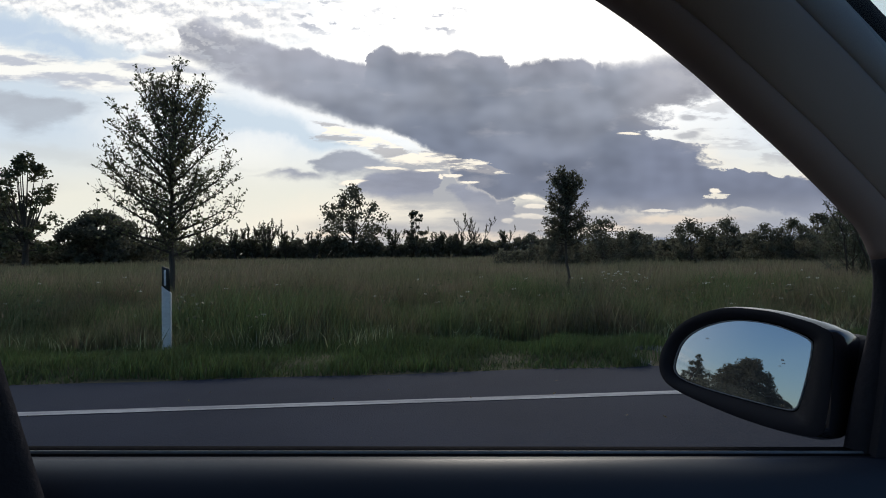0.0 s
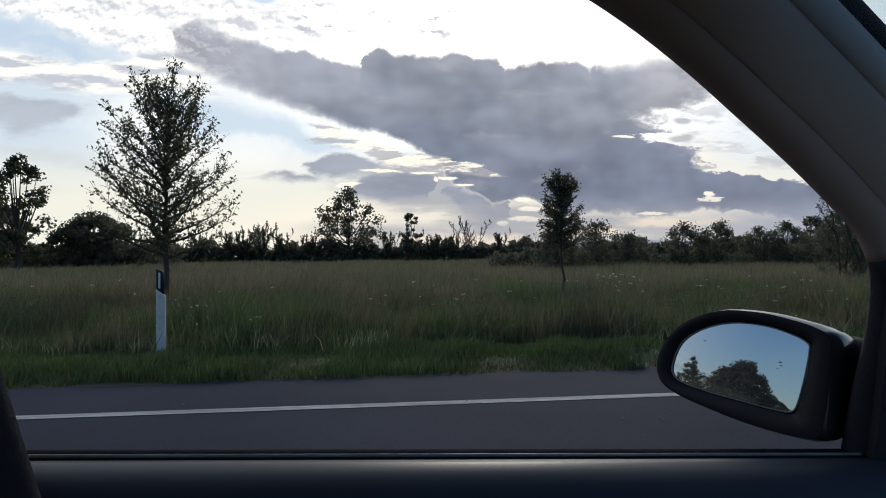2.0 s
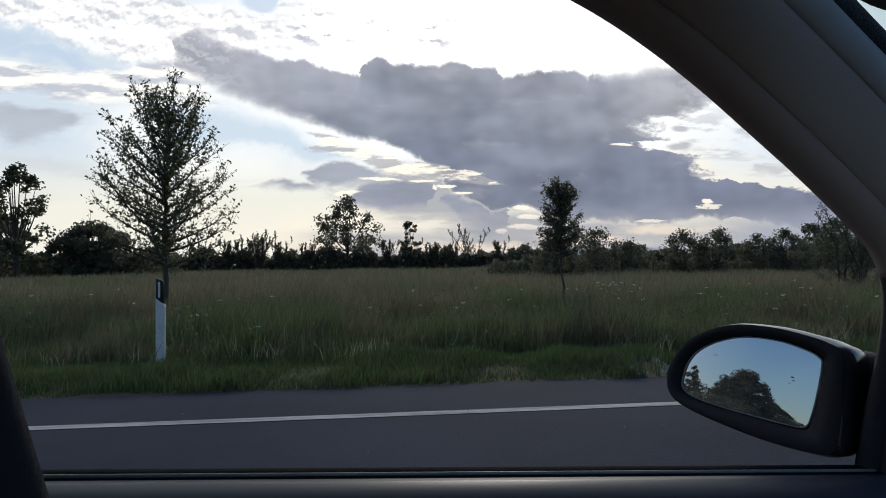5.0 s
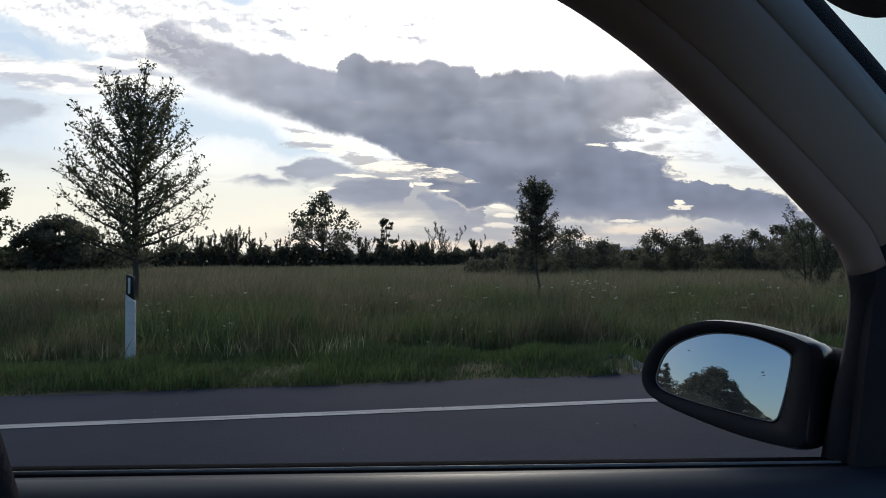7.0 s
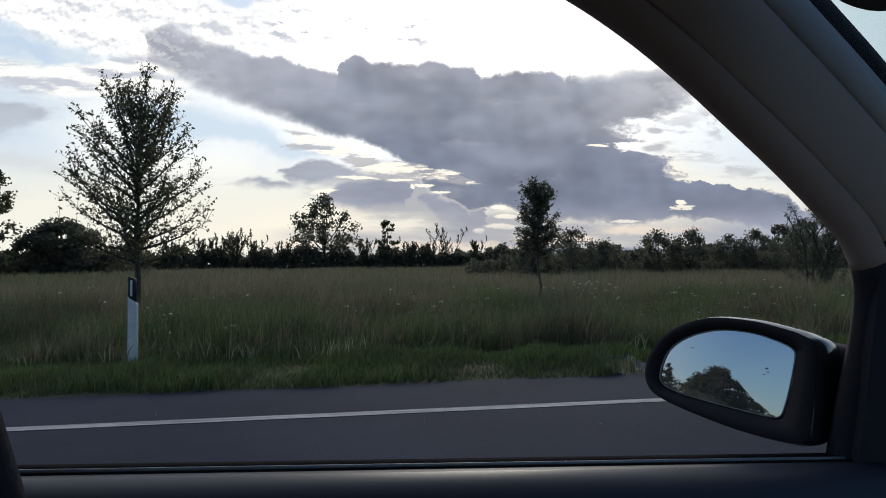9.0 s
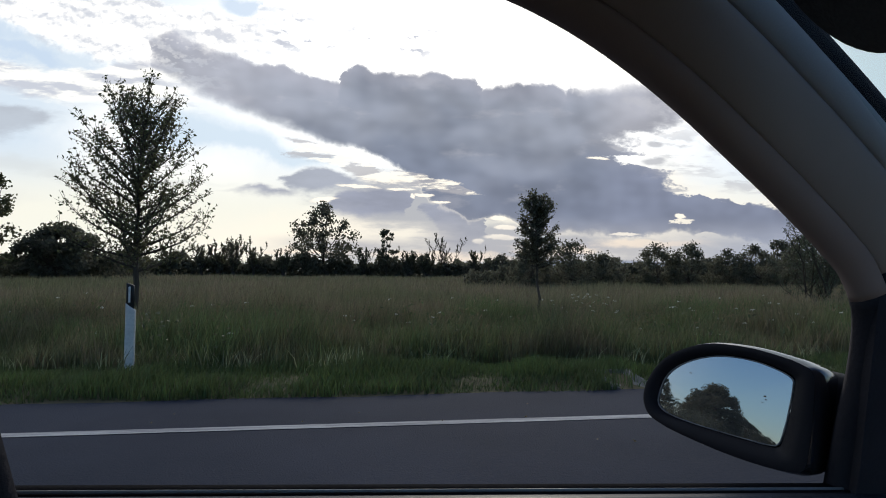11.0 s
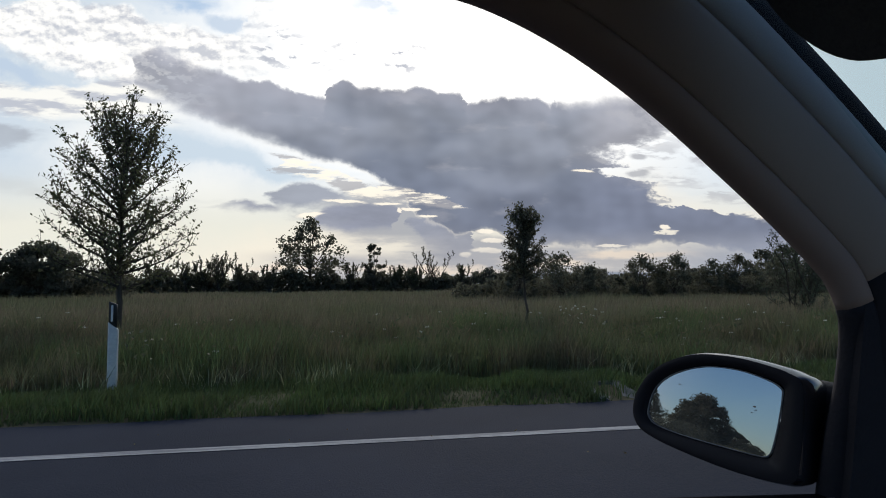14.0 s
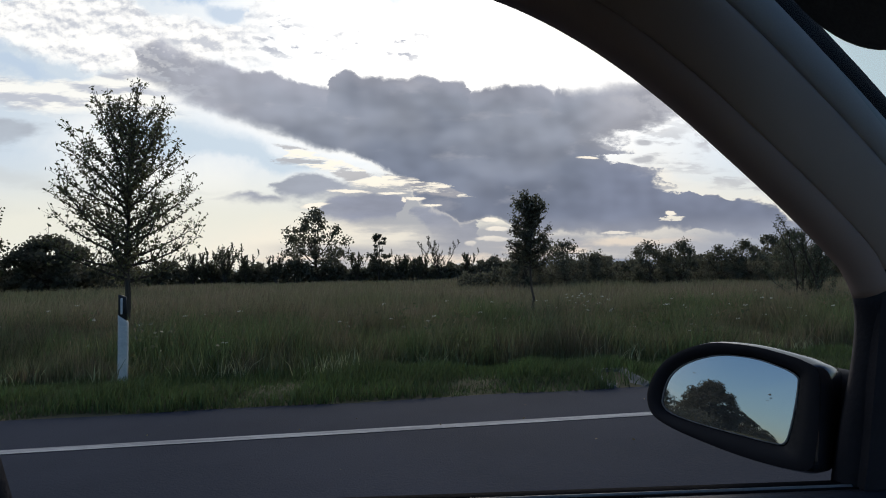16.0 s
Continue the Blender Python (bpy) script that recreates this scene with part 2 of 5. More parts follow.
mass = k.math("MULTIPLY", mass, k.math("SUBTRACT", 1.0, k.math("MULTIPLY", patch(flat_rim, [(0.965, 0.368, 0.050, 0.018, 0), (0.935, 0.395, 0.05, 0.014, 0), (1.31, 0.350, 0.022, 0.006, -20), (1.36, 0.378, 0.04, 0.008, 0)], 0.5), 0.9)))
calm = noise_at(4.2, (1.0, 1.7, 1.0), 2.2, 3.0, 0.5)
core = k.mix(k.ramp(calm, 0.36, 0.64), (0.198, 0.226, 0.292), (0.284, 0.310, 0.375))
core = k.mix(k.ramp(chart_x, 0.66, 0.36, 0.0, 0.85), core, (0.46, 0.475, 0.54))
core = k.mix(k.ramp(under, 0.055, 0.0, 0.0, 0.55), core, (0.41, 0.415, 0.48))
core = k.mix(k.ramp(chart_x, 1.08, 1.20, 0.0, 0.60), core, k.mix(k.ramp(chart_y, 0.20, 0.27), (0.50, 0.50, 0.55), (0.24, 0.265, 0.36)))
core = k.mix(k.math("MULTIPLY", k.ramp(chart_y, 0.20, 0.34), 0.60), core, (0.180, 0.208, 0.290))
core = k.mix(k.ramp(noise_at(9.0, (1.0, 2.6, 1.0), 6.6, 5.0, 0.55), 0.56, 0.70, 0.0, 0.30), core, (0.45, 0.45, 0.50))
lit = k.ramp(emboss(4.5, (1.0, 1.5, 1.0), 2.7, (0.014, -0.040), 3.0), -0.16, 0.16, 0.84, 1.20)
shade = wt.nodes.new("ShaderNodeCombineColor")
for socket in shade.inputs[:3]:
    wt.links.new(lit, socket)
core = k.tint(core, shade.outputs[0])
rim_tone = k.mix(k.ramp(chart_y, 0.30, 0.17), (1.0, 0.93, 0.80), (1.20, 1.18, 1.14))
body = k.mix(k.ramp(mass, 0.15, 0.75), rim_tone, core)
# the pale tattered end towards the left
torn = k.math("MULTIPLY", k.ramp(chart_x, 0.50, 0.34), k.ramp(emboss(24.0, (1.0, 1.6, 1.0), 7.7), -0.02, 0.07))
mass = k.math("MULTIPLY", mass, k.math("SUBTRACT", 1.0, k.math("MULTIPLY", torn, 0.30)))
col = lay(col, mass, 1.0, body)
# bright breaks near its right end, with small grey lenses in them
gap = k.math("MULTIPLY", patch(flat_rim, [(1.30, 0.225, 0.13, 0.075, 12), (1.175, 0.222, 0.045, 0.020, 0), (1.39, 0.285, 0.12, 0.020, 6)], 0.8), k.ramp(streaks, 0.54, 0.46))
col = lay(col, k.math("MULTIPLY", gap, k.ramp(wisps, 0.47, 0.55)), 0.60, (0.47, 0.475, 0.51))
for at in ((1.235, 0.243, 0.030, 0.009, -4), (1.235, 0.212, 0.022, 0.008, 0), (1.165, 0.222, 0.020, 0.006, 10), (1.275, 0.295, 0.03, 0.004, 0)):
    col = lay(col, patch(sway(40.0, (0.022, 0.010), at[0], (1, 2, 1)), [at], 0.6), 0.8, (0.44, 0.45, 0.49))
puffs = k.math("MULTIPLY", patch(soft_rim, [(1.24, 0.135, 0.075, 0.060, 20), (1.34, 0.20, 0.06, 0.04, 40)], 0.8), k.ramp(emboss(14.0, (1.0, 1.4, 1.0), 8.8, (0.005, -0.014), 7.0), 0.05, -0.08))
col = lay(col, puffs, 0.75, (0.50, 0.505, 0.55))
# gilded shreds along the lower edge
shred, _, _ = band(flat_rim, [(0.52, 0.235), (0.58, 0.226), (0.66, 0.240), (0.72, 0.250), (0.78, 0.274), (0.83, 0.300), (0.90, 0.345)], [(0.52, 0.205), (0.58, 0.262), (0.64, 0.272), (0.70, 0.298), (0.76, 0.306), (0.82, 0.324), (0.90, 0.305)], 0.006, 0.012)
col = lay(col, k.math("MULTIPLY", shred, k.ramp(streaks, 0.53, 0.44)), 0.75, (0.44, 0.43, 0.45))
col = lay(col, k.math("MULTIPLY", shred, k.ramp(streaks, 0.47, 0.56)), 0.92, (1.10, 1.02, 0.87))
bits = [(0.700, 0.3075, 0.045, 0.0035, 2), (0.775, 0.310, 0.030, 0.0030, 0), (0.815, 0.319, 0.020, 0.0040, 0), (0.845, 0.330, 0.020, 0.003, 0), (0.795, 0.322, 0.006, 0.005, 0), (0.640, 0.333, 0.028, 0.006, -10), (0.950, 0.356, 0.020, 0.005, 0), (0.962, 0.372, 0.025, 0.005, 0), (0.955, 0.390, 0.035, 0.006, 0), (0.915, 0.398, 0.012, 0.006, 0), (1.130, 0.242, 0.025, 0.0035, 2), (1.182, 0.378, 0.035, 0.003, -2), (1.285, 0.342, 0.012, 0.005, 0)]
bit_cover = k.math("MAXIMUM", patch(sway(45.0, (0.020, 0.008), 4.0, (1, 2, 1)), bits[:7], 0.45), patch(sway(45.0, (0.020, 0.008), 7.0, (1, 2, 1)), bits[7:], 0.45))
col = lay(col, bit_cover, 0.92, (1.10, 1.01, 0.86))
# hazy light and bands over the horizon
haze = k.math("MULTIPLY", k.ramp(chart_y, 0.362, 0.376), k.math("MULTIPLY", k.ramp(chart_x, 0.55, 0.66), k.ramp(chart_x, 0.90, 0.80)))
col = lay(col, haze, k.ramp(streaks, 0.38, 0.62, 0.25, 0.85), (0.92, 0.86, 0.74))
low = k.math("MULTIPLY", k.ramp(chart_y, k.ramp(chart_x, 0.78, 0.86, 0.390, 0.340), 0.412), k.ramp(chart_x, 0.48, 0.66))
col = lay(col, low, k.ramp(wisps, 0.34, 0.60, 0.40, 0.88), (0.44, 0.44, 0.47))
peach = patch(flat_rim, [(0.86, 0.428, 0.16, 0.010, 0), (1.05, 0.408, 0.12, 0.012, 0), (1.24, 0.395, 0.16, 0.011, 0), (0.62, 0.424, 0.14, 0.010, 0)], 0.7)
col = lay(col, peach, 0.75, (0.90, 0.77, 0.63))
far_rain = k.math("MULTIPLY", k.ramp(chart_x, 1.16, 1.44), k.ramp(chart_y, 0.32, 0.41))
col = lay(col, far_rain, 0.85, (0.31, 0.345, 0.44))
hills, _, _ = band(sway(12.0, (0.02, 0.006), 2.0), [(0.90, 0.445), (1.00, 0.430), (1.14, 0.424), (1.28, 0.425), (1.45, 0.418), (1.7, 0.42)], [(0.90, 0.46), (1.7, 0.46)], 0.004, 0.004)
col = lay(col, hills, 0.85, (0.27, 0.31, 0.40))
# clear evening sky on the other side, behind the car
whole = wt.nodes.new("ShaderNodeMixShader")
wt.links.new(front, whole.inputs[0])
wt.links.new(paint(clear), whole.inputs[1])
wt.links.new(col, whole.inputs[2])
wt.links.new(whole.outputs[0], wt.nodes.new("ShaderNodeOutputWorld").inputs[0])

sun = new("sun", bpy.data.lights.new("sun", "SUN"))
sun.data.energy, sun.data.angle, sun.data.color = 1.1, radians(14), (1.0, 0.93, 0.82)
sun_way = Vector((math.sin(radians(SUN_AZ)) * math.cos(radians(SUN_EL)), math.cos(radians(SUN_AZ)) * math.cos(radians(SUN_EL)), math.sin(radians(SUN_EL))))
sun.matrix_world = look(sun_way * 60, (0, 0, 0))

# ---------------------------------------------------------------- materials


def material(name, base, second=None, rough=0.8, scale=8.0, fine=60.0, bump=0.0, metal=0.0, gloss=0.5, clear_through=0.0, per_island=0.0, second_amount=1.0, stretch=(1, 1, 1)):
    """Two-scale variation between two colours, fine relief, and for leaves some light through."""
    m = bpy.data.materials.new(name)
    m.use_nodes = True
    t = m.node_tree
    p = t.nodes["Principled BSDF"]
    q = Net(t)
    where = t.nodes.new("ShaderNodeTexCoord").outputs["Object"]
    where = q.vec("MULTIPLY", where, stretch)
    second = second or tuple(c * 0.7 for c in base)
    a = q.noise(where, scale, 4.0)
    b = q.noise(where, fine, 3.0)
    f = q.ramp(q.math("ADD", q.math("MULTIPLY", a, 0.65), q.math("MULTIPLY", b, 0.35)), 0.36, 0.64, 0.0, second_amount)
    c = q.mix(f, base, second)
    if per_island:
        isl = t.nodes.new("ShaderNodeNewGeometry").outputs["Random Per Island"]
        tone = t.nodes.new("ShaderNodeHueSaturation")
        q.plug(tone.inputs["Hue"], q.ramp(isl, 0, 1, 0.5 - 0.05 * per_island, 0.5 + 0.03 * per_island, False))
        q.plug(tone.inputs["Value"], q.ramp(q.math("FRACT", q.math("MULTIPLY", isl, 7.31)), 0, 1, 1 - 0.5 * per_island, 1 + 0.5 * per_island, False))
        q.plug(tone.inputs["Color"], c)
        c = tone.outputs[0]
    t.links.new(c, p.inputs["Base Color"])
    q.plug(p.inputs["Roughness"], q.ramp(b, 0.3, 0.7, max(rough - 0.08, 0.02), min(rough + 0.08, 1.0)))
    p.inputs["Metallic"].default_value = metal
    p.inputs["Specular IOR Level"].default_value = gloss
    if bump:
        n = t.nodes.new("ShaderNodeBump")
        n.inputs["Strength"].default_value = bump
        n.inputs["Distance"].default_value = 0.01
        t.links.new(b, n.inputs["Height"])
        t.links.new(n.outputs[0], p.inputs["Normal"])
    if clear_through:
        tr = t.nodes.new("ShaderNodeBsdfTranslucent")
        t.links.new(c, tr.inputs[0])
        mx = t.nodes.new("ShaderNodeMixShader")
        mx.inputs[0].default_value = clear_through
        t.links.new(p.outputs[0], mx.inputs[1])
        t.links.new(tr.outputs[0], mx.inputs[2])
        t.links.new(mx.outputs[0], t.nodes["Material Output"].inputs[0])
    return m


ASPHALT = material("asphalt", (0.0205, 0.0262, 0.042), (0.032, 0.0385, 0.059), 0.9, 0.45, 70.0, 0.5, gloss=0.10)
PAINT = material("road_paint", (0.44, 0.44, 0.45), (0.20, 0.20, 0.215), 0.8, 5.0, 40.0, 0.2, gloss=0.2, stretch=(0.22, 6.0, 1.0))
SOIL = material("soil_and_thatch", (0.085, 0.085, 0.045), (0.120, 0.098, 0.062), 0.95, 0.35, 6.0, 0.6, gloss=0.1)
VERGE = material("short_grass", (0.098, 0.150, 0.050), (0.085, 0.115, 0.048), 0.65, 0.9, 6.0, clear_through=0.35, per_island=0.7, gloss=0.3)
TALL = material("tall_grass", (0.112, 0.160, 0.066), (0.172, 0.152, 0.092), 0.7, 0.55, 2.2, clear_through=0.40, per_island=0.9, gloss=0.25)
FIELD = material("dry_meadow_grass", (0.245, 0.205, 0.135), (0.160, 0.172, 0.090), 0.8, 0.08, 0.7, clear_through=0.35, per_island=0.6, gloss=0.2)
SEED = material("seed_heads", (0.26, 0.21, 0.13), (0.18, 0.14, 0.08), 0.9, 2.0, 20.0, clear_through=0.3, per_island=0.6)
# straw-green grass with the sunlight on its tips put into the colour
PALE_LIT = material("pale_lit_grass", (0.34, 0.36, 0.21), (0.24, 0.28, 0.15), 0.6, 2.0, 20.0, clear_through=0.4, per_island=0.8)
WEED = material("weed_leaves", (0.085, 0.125, 0.048), (0.110, 0.115, 0.055), 0.6, 0.8, 8.0, clear_through=0.35, per_island=0.7)
PETAL = material("white_petals", (0.75, 0.75, 0.70), (0.60, 0.60, 0.52), 0.8, 4.0, 40.0, clear_through=0.3)
LEAF = material("green_leaves", (0.098, 0.116, 0.056), (0.110, 0.108, 0.060), 0.55, 1.2, 9.0, clear_through=0.50, per_island=0.8, gloss=0.4)
LEAF_GREY = material("willow_leaves", (0.095, 0.118, 0.072), (0.080, 0.098, 0.054), 0.55, 1.2, 9.0, clear_through=0.35, per_island=0.7, gloss=0.4)
LEAF_DARK = material("dark_leaves", (0.128, 0.132, 0.092), (0.145, 0.140, 0.100), 0.75, 0.5, 5.0, clear_through=0.58, per_island=0.7, gloss=0.3)
BARK = material("bark", (0.085, 0.066, 0.048), (0.045, 0.036, 0.028), 0.9, 6.0, 50.0, 0.8, stretch=(1, 1, 0.25))
CONCRETE = material("weathered_concrete", (0.20, 0.20, 0.185), (0.11, 0.11, 0.10), 0.9, 5.0, 60.0, 0.5)
POST_WHITE = material("post_white_plastic", (0.80, 0.74, 0.65), (0.66, 0.61, 0.54), 0.5, 5.0, 40.0)
POST_BLACK = material("post_black_plastic", (0.016, 0.016, 0.016), (0.028, 0.027, 0.025), 0.6, 8.0, 50.0)
REFLECTOR = material("reflector", (0.72, 0.70, 0.66), (0.55, 0.53, 0.50), 0.25, 30.0, 120.0)
GALVANISED = material("galvanised_steel", (0.36, 0.37, 0.38), (0.26, 0.27, 0.28), 0.5, 6.0, 50.0, metal=0.8)
SIGN_FACE = material("sign_face", (0.50, 0.10, 0.08), (0.4, 0.08, 0.07), 0.5, 5.0, 40.0)
TRIM = material("grey_grained_plastic", (0.315, 0.25, 0.22), (0.34, 0.27, 0.24), 0.84, 3.0, 700.0, 0.05, gloss=0.35)
# slate plastic, its colour raised for the light from the windscreen
TRIM_LIT = material("lit_slate_grained_plastic", (0.37, 0.365, 0.365), (0.335, 0.33, 0.33), 0.75, 3.0, 700.0, 0.05, gloss=0.18)
DOOR_TRIM = material("dark_door_plastic", (0.027, 0.031, 0.044), (0.033, 0.037, 0.051), 0.45, 4.0, 900.0, 0.03, gloss=0.32)
FRAME_TRIM = material("dark_brown_door_frame", (0.28, 0.200, 0.175), (0.305, 0.222, 0.195), 0.78, 4.0, 700.0, 0.04, gloss=0.4)
RUBBER = material("black_rubber", (0.030, 0.028, 0.034), (0.036, 0.034, 0.040), 0.85, 10.0, 200.0, 0.2, gloss=0.08)
SEAL = material("black_felt_seal", (0.007, 0.007, 0.009), (0.010, 0.010, 0.012), 0.95, 10.0, 200.0, 0.2, gloss=0.03)
EDGE = material("aluminium_edge_strip", (0.24, 0.25, 0.27), (0.17, 0.175, 0.19), 0.40, 10.0, 150.0)
HOUSING = material("dark_mirror_housing", (0.013, 0.012, 0.017), (0.018, 0.017, 0.022), 0.55, 5.0, 200.0, 0.03, gloss=0.15)
BODY = material("dark_car_paint", (0.020, 0.020, 0.026), (0.024, 0.024, 0.030), 0.12, 3.0, 90.0, gloss=1.0)
CLOTH = material("headliner_cloth", (0.10, 0.10, 0.10), (0.075, 0.075, 0.075), 0.95, 6.0, 300.0, 0.3)
TYRE = material("tyre_rubber", (0.02, 0.02, 0.02), (0.03, 0.03, 0.028), 0.85, 9.0, 90.0, 0.3)
RIM = material("wheel_alloy", (0.45, 0.45, 0.46), (0.35, 0.35, 0.36), 0.35, 9.0, 90.0, metal=0.9)
MIRROR = bpy.data.materials.new("mirror_silver")
MIRROR.use_nodes = True
_p = MIRROR.node_tree.nodes["Principled BSDF"]
_p.inputs["Base Color"].default_value = (0.66, 0.65, 0.655, 1)
_p.inputs["Metallic"].default_value, _p.inputs["Roughness"].default_value = 0.93, 0.015
GLASS = bpy.data.materials.new("tinted_glass")
GLASS.use_nodes = True
_t = GLASS.node_tree
_a, _b, _m = _t.nodes.new("ShaderNodeBsdfTransparent"), _t.nodes.new("ShaderNodeBsdfGlossy"), _t.nodes.new("ShaderNodeMixShader")
_a.inputs[0].default_value, _b.inputs["Roughness"].default_value = (0.80, 0.88, 0.86, 1), 0.03
_m.inputs[0].default_value = 0.06
_t.links.new(_a.outputs[0], _m.inputs[1])
_t.links.new(_b.outputs[0], _m.inputs[2])
_t.links.new(_m.outputs[0], _t.nodes["Material Output"].inputs[0])

# ---------------------------------------------------------------- mesh helpers


def mesh_of(name, verts, faces, mat, smooth=False):
    me = bpy.data.meshes.new(name)
    me.from_pydata([tuple(p) for p in np.asarray(verts).tolist()] if len(verts) else [], [], faces.tolist() if isinstance(faces, np.ndarray) else faces)
    me.materials.append(mat)
    if smooth:
        me.polygons.foreach_set("use_smooth", [True] * len(me.polygons))
    me.update()
    return me


def part(name, bm, mat, parent, label=""):
    """A bmesh, or a ready mesh, as one object under a thing or a part."""
    if isinstance(bm, bmesh.types.BMesh):
        bmesh.ops.recalc_face_normals(bm, faces=bm.faces)
        me = bpy.data.meshes.new(name)
        bm.to_mesh(me)
        bm.free()
        me.materials.append(mat)
    else:
        me = bm
    ob = new(name, me)
    ob.parent = parent
    if label:
        ob["label"] = label
    return ob


def smooth_all(bm):
    for f in bm.faces:
        f.smooth = True
    return bm


def box(bm, x0, x1, y0, y1, z0, z1, bevel=0.0):
    m = Matrix.LocRotScale(((x0 + x1) / 2, (y0 + y1) / 2, (z0 + z1) / 2), None, (x1 - x0, y1 - y0, z1 - z0))
    r = bmesh.ops.create_cube(bm, size=1, matrix=m)
    if bevel:
        edges = {e for p in r["verts"] for e in p.link_edges}
        bmesh.ops.bevel(bm, geom=list(edges), offset=bevel, segments=2, affect="EDGES")
    return bm


def loft(bm, rings, closed=True, caps=True):
    """Skin through rings of equal length."""
    rows = [[bm.verts.new(p) for p in ring] for ring in rings]
    n = len(rows[0])
    for a, b in zip(rows, rows[1:]):
        for i in range(n if closed else n - 1):
            j = (i + 1) % n
            bm.faces.new((a[i], a[j], b[j], b[i]))
    if caps and closed:
        bm.faces.new(rows[0][::-1])
        bm.faces.new(rows[-1])
    return bm


def spline(points, steps):
    """Points along a smooth curve through the given ones."""
    P = [np.array(p, float) for p in points]
    P = [2 * P[0] - P[1]] + P + [2 * P[-1] - P[-2]]
    out = []
    for a, b, c, d in zip(P, P[1:], P[2:], P[3:]):
        for i in range(steps):
            s = i / steps
            out.append(0.5 * (2 * b + (c - a) * s + (2 * a - 5 * b + 4 * c - d) * s * s + (3 * b - a - 3 * c + d) * s ** 3))
    out.append(P[-2])
    return out


def tubes(segs, sides=5):
    """One mesh of tapered tubes: rows of (p0, p1, r0, r1)."""
    V, F = [], []
    for p0, p1, r0, r1 in segs:
        axis = np.asarray(p1) - np.asarray(p0)
        ln = np.linalg.norm(axis)
        if ln < 1e-5:
            continue
        axis = axis / ln
        side = np.cross(axis, (0.31, 0.87, 0.38) if abs(axis[1]) < 0.8 else (1, 0, 0))
        side /= np.linalg.norm(side)
        other = np.cross(axis, side)
        i0 = len(V)
        for p, r in ((p0, r0), (p1, r1)):
            for s in range(sides):
                a = 2 * math.pi * s / sides
                V.append(np.asarray(p) + r * (math.cos(a) * side + math.sin(a) * other))
        for s in range(sides):
            t = (s + 1) % sides
            F.append((i0 + s, i0 + t, i0 + sides + t, i0 + sides + s))
    return V, F


def leaf_cards(rng, centres, size, narrow=0.55, hang=0.0, fold=True):
    """Small folded leaves, each of two quads that meet in a crease, turned at random."""
    n = len(centres)
    a = rng.normal(size=(n, 3))
    a[:, 2] -= hang
    a /= np.linalg.norm(a, axis=1)[:, None]
    b = np.cross(a, rng.normal(size=(n, 3)))
    b /= np.linalg.norm(b, axis=1)[:, None]
    c = np.cross(a, b)
    s = size * rng.uniform(0.65, 1.3, n)[:, None]
    base = centres - a * s * 0.5
    tip = centres + a * s * 0.5
    w = s * narrow * 0.5
    left = centres - b * w + c * w * 0.35
    right = centres + b * w + c * w * 0.35
    V = np.stack([base, right, tip, left], 1).reshape(-1, 3)
    i = np.arange(n)[:, None] * 4
    F = np.concatenate([i + np.array([[0, 1, 2]]), i + np.array([[0, 2, 3]])])
    return V, F


# ---------------------------------------------------------------- ground, road
def ground_height(x, y):
    """Flat land with a low verge bank and a shallow dip behind it."""
    bank = 0.07 * np.clip((y - 5.85) / 0.5, 0, 1) - 0.16 * np.clip((y - 7.0) / 1.2, 0, 1) + 0.09 * np.clip((y - 9.5) / 3.0, 0, 1)
    other = 0.07 * np.clip((-2.6 - y) / 0.5, 0, 1)
    return -0.012 + bank + other


def build_ground():
    xs = np.concatenate([[-4500, -1500, -500], np.linspace(-260, 320, 117), [600, 1600, 4500]])
    ys = np.concatenate([[-4500, -1200, -300, -60, -10], np.linspace(-4, 14, 73), [20, 40, 80, 160, 400, 1200, 4500]])
    V = [(x, y, float(ground_height(x, y)) + 0.03 * noise.noise((x * 0.3, y * 0.9, 0)) * (6.1 < y < 60)) for y in ys for x in xs]
    w = len(xs)
    F = [(j * w + i, j * w + i + 1, (j + 1) * w + i + 1, (j + 1) * w + i) for j in range(len(ys) - 1) for i in range(w - 1)]
    ob = new("ground", mesh_of("ground", V, F, SOIL, True))
    tagged(ob, "flat farmland with grown grass and dry thatch", "ground", kind="structure")


def build_road():
    rng = np.random.default_rng(3)
    xs = np.arange(-420, 480.1, 0.75)
    near = -2.6 + 0.05 * rng.normal(size=len(xs))
    far = 5.82 + 0.035 * rng.normal(size=len(xs))
    V, F = [], []
    for x, a, b in zip(xs, near, far):
        V += [(x, a, -0.04), (x, a + 0.02, 0.0), (x, 0.9, 0.012), (x, b - 0.03, 0.0), (x, b, -0.04)]
    for i in range(len(xs) - 1):
        for j in range(4):
            F.append((i * 5 + j, i * 5 + 5 + j, i * 5 + 6 + j, i * 5 + 1 + j))
    ob = new("road", mesh_of("road", V, F, ASPHALT, False))
    tagged(ob, "grey asphalt country road with worn surface", "road", kind="structure")
    bm = bmesh.new()
    for y0, y1 in ((4.625, 4.738), (-1.95, -1.83)):
        rows = []
        for x in np.arange(-300, 360.1, 3.0):
            e = 0.006 * noise.noise((x * 1.7, y0, 0))
            rows.append([(x, y0 + e, 0.007), (x, y1 + e, 0.007)])
        loft(bm, rows, closed=False)
    line = new("edge_line", bpy.data.meshes.new("edge_line"))
    bm.to_mesh(line.data)
    bm.free()
    line.data.materials.append(PAINT)
    tagged(line, "worn white painted edge line along the asphalt", "road marking", kind="structure")


build_ground()
build_road()


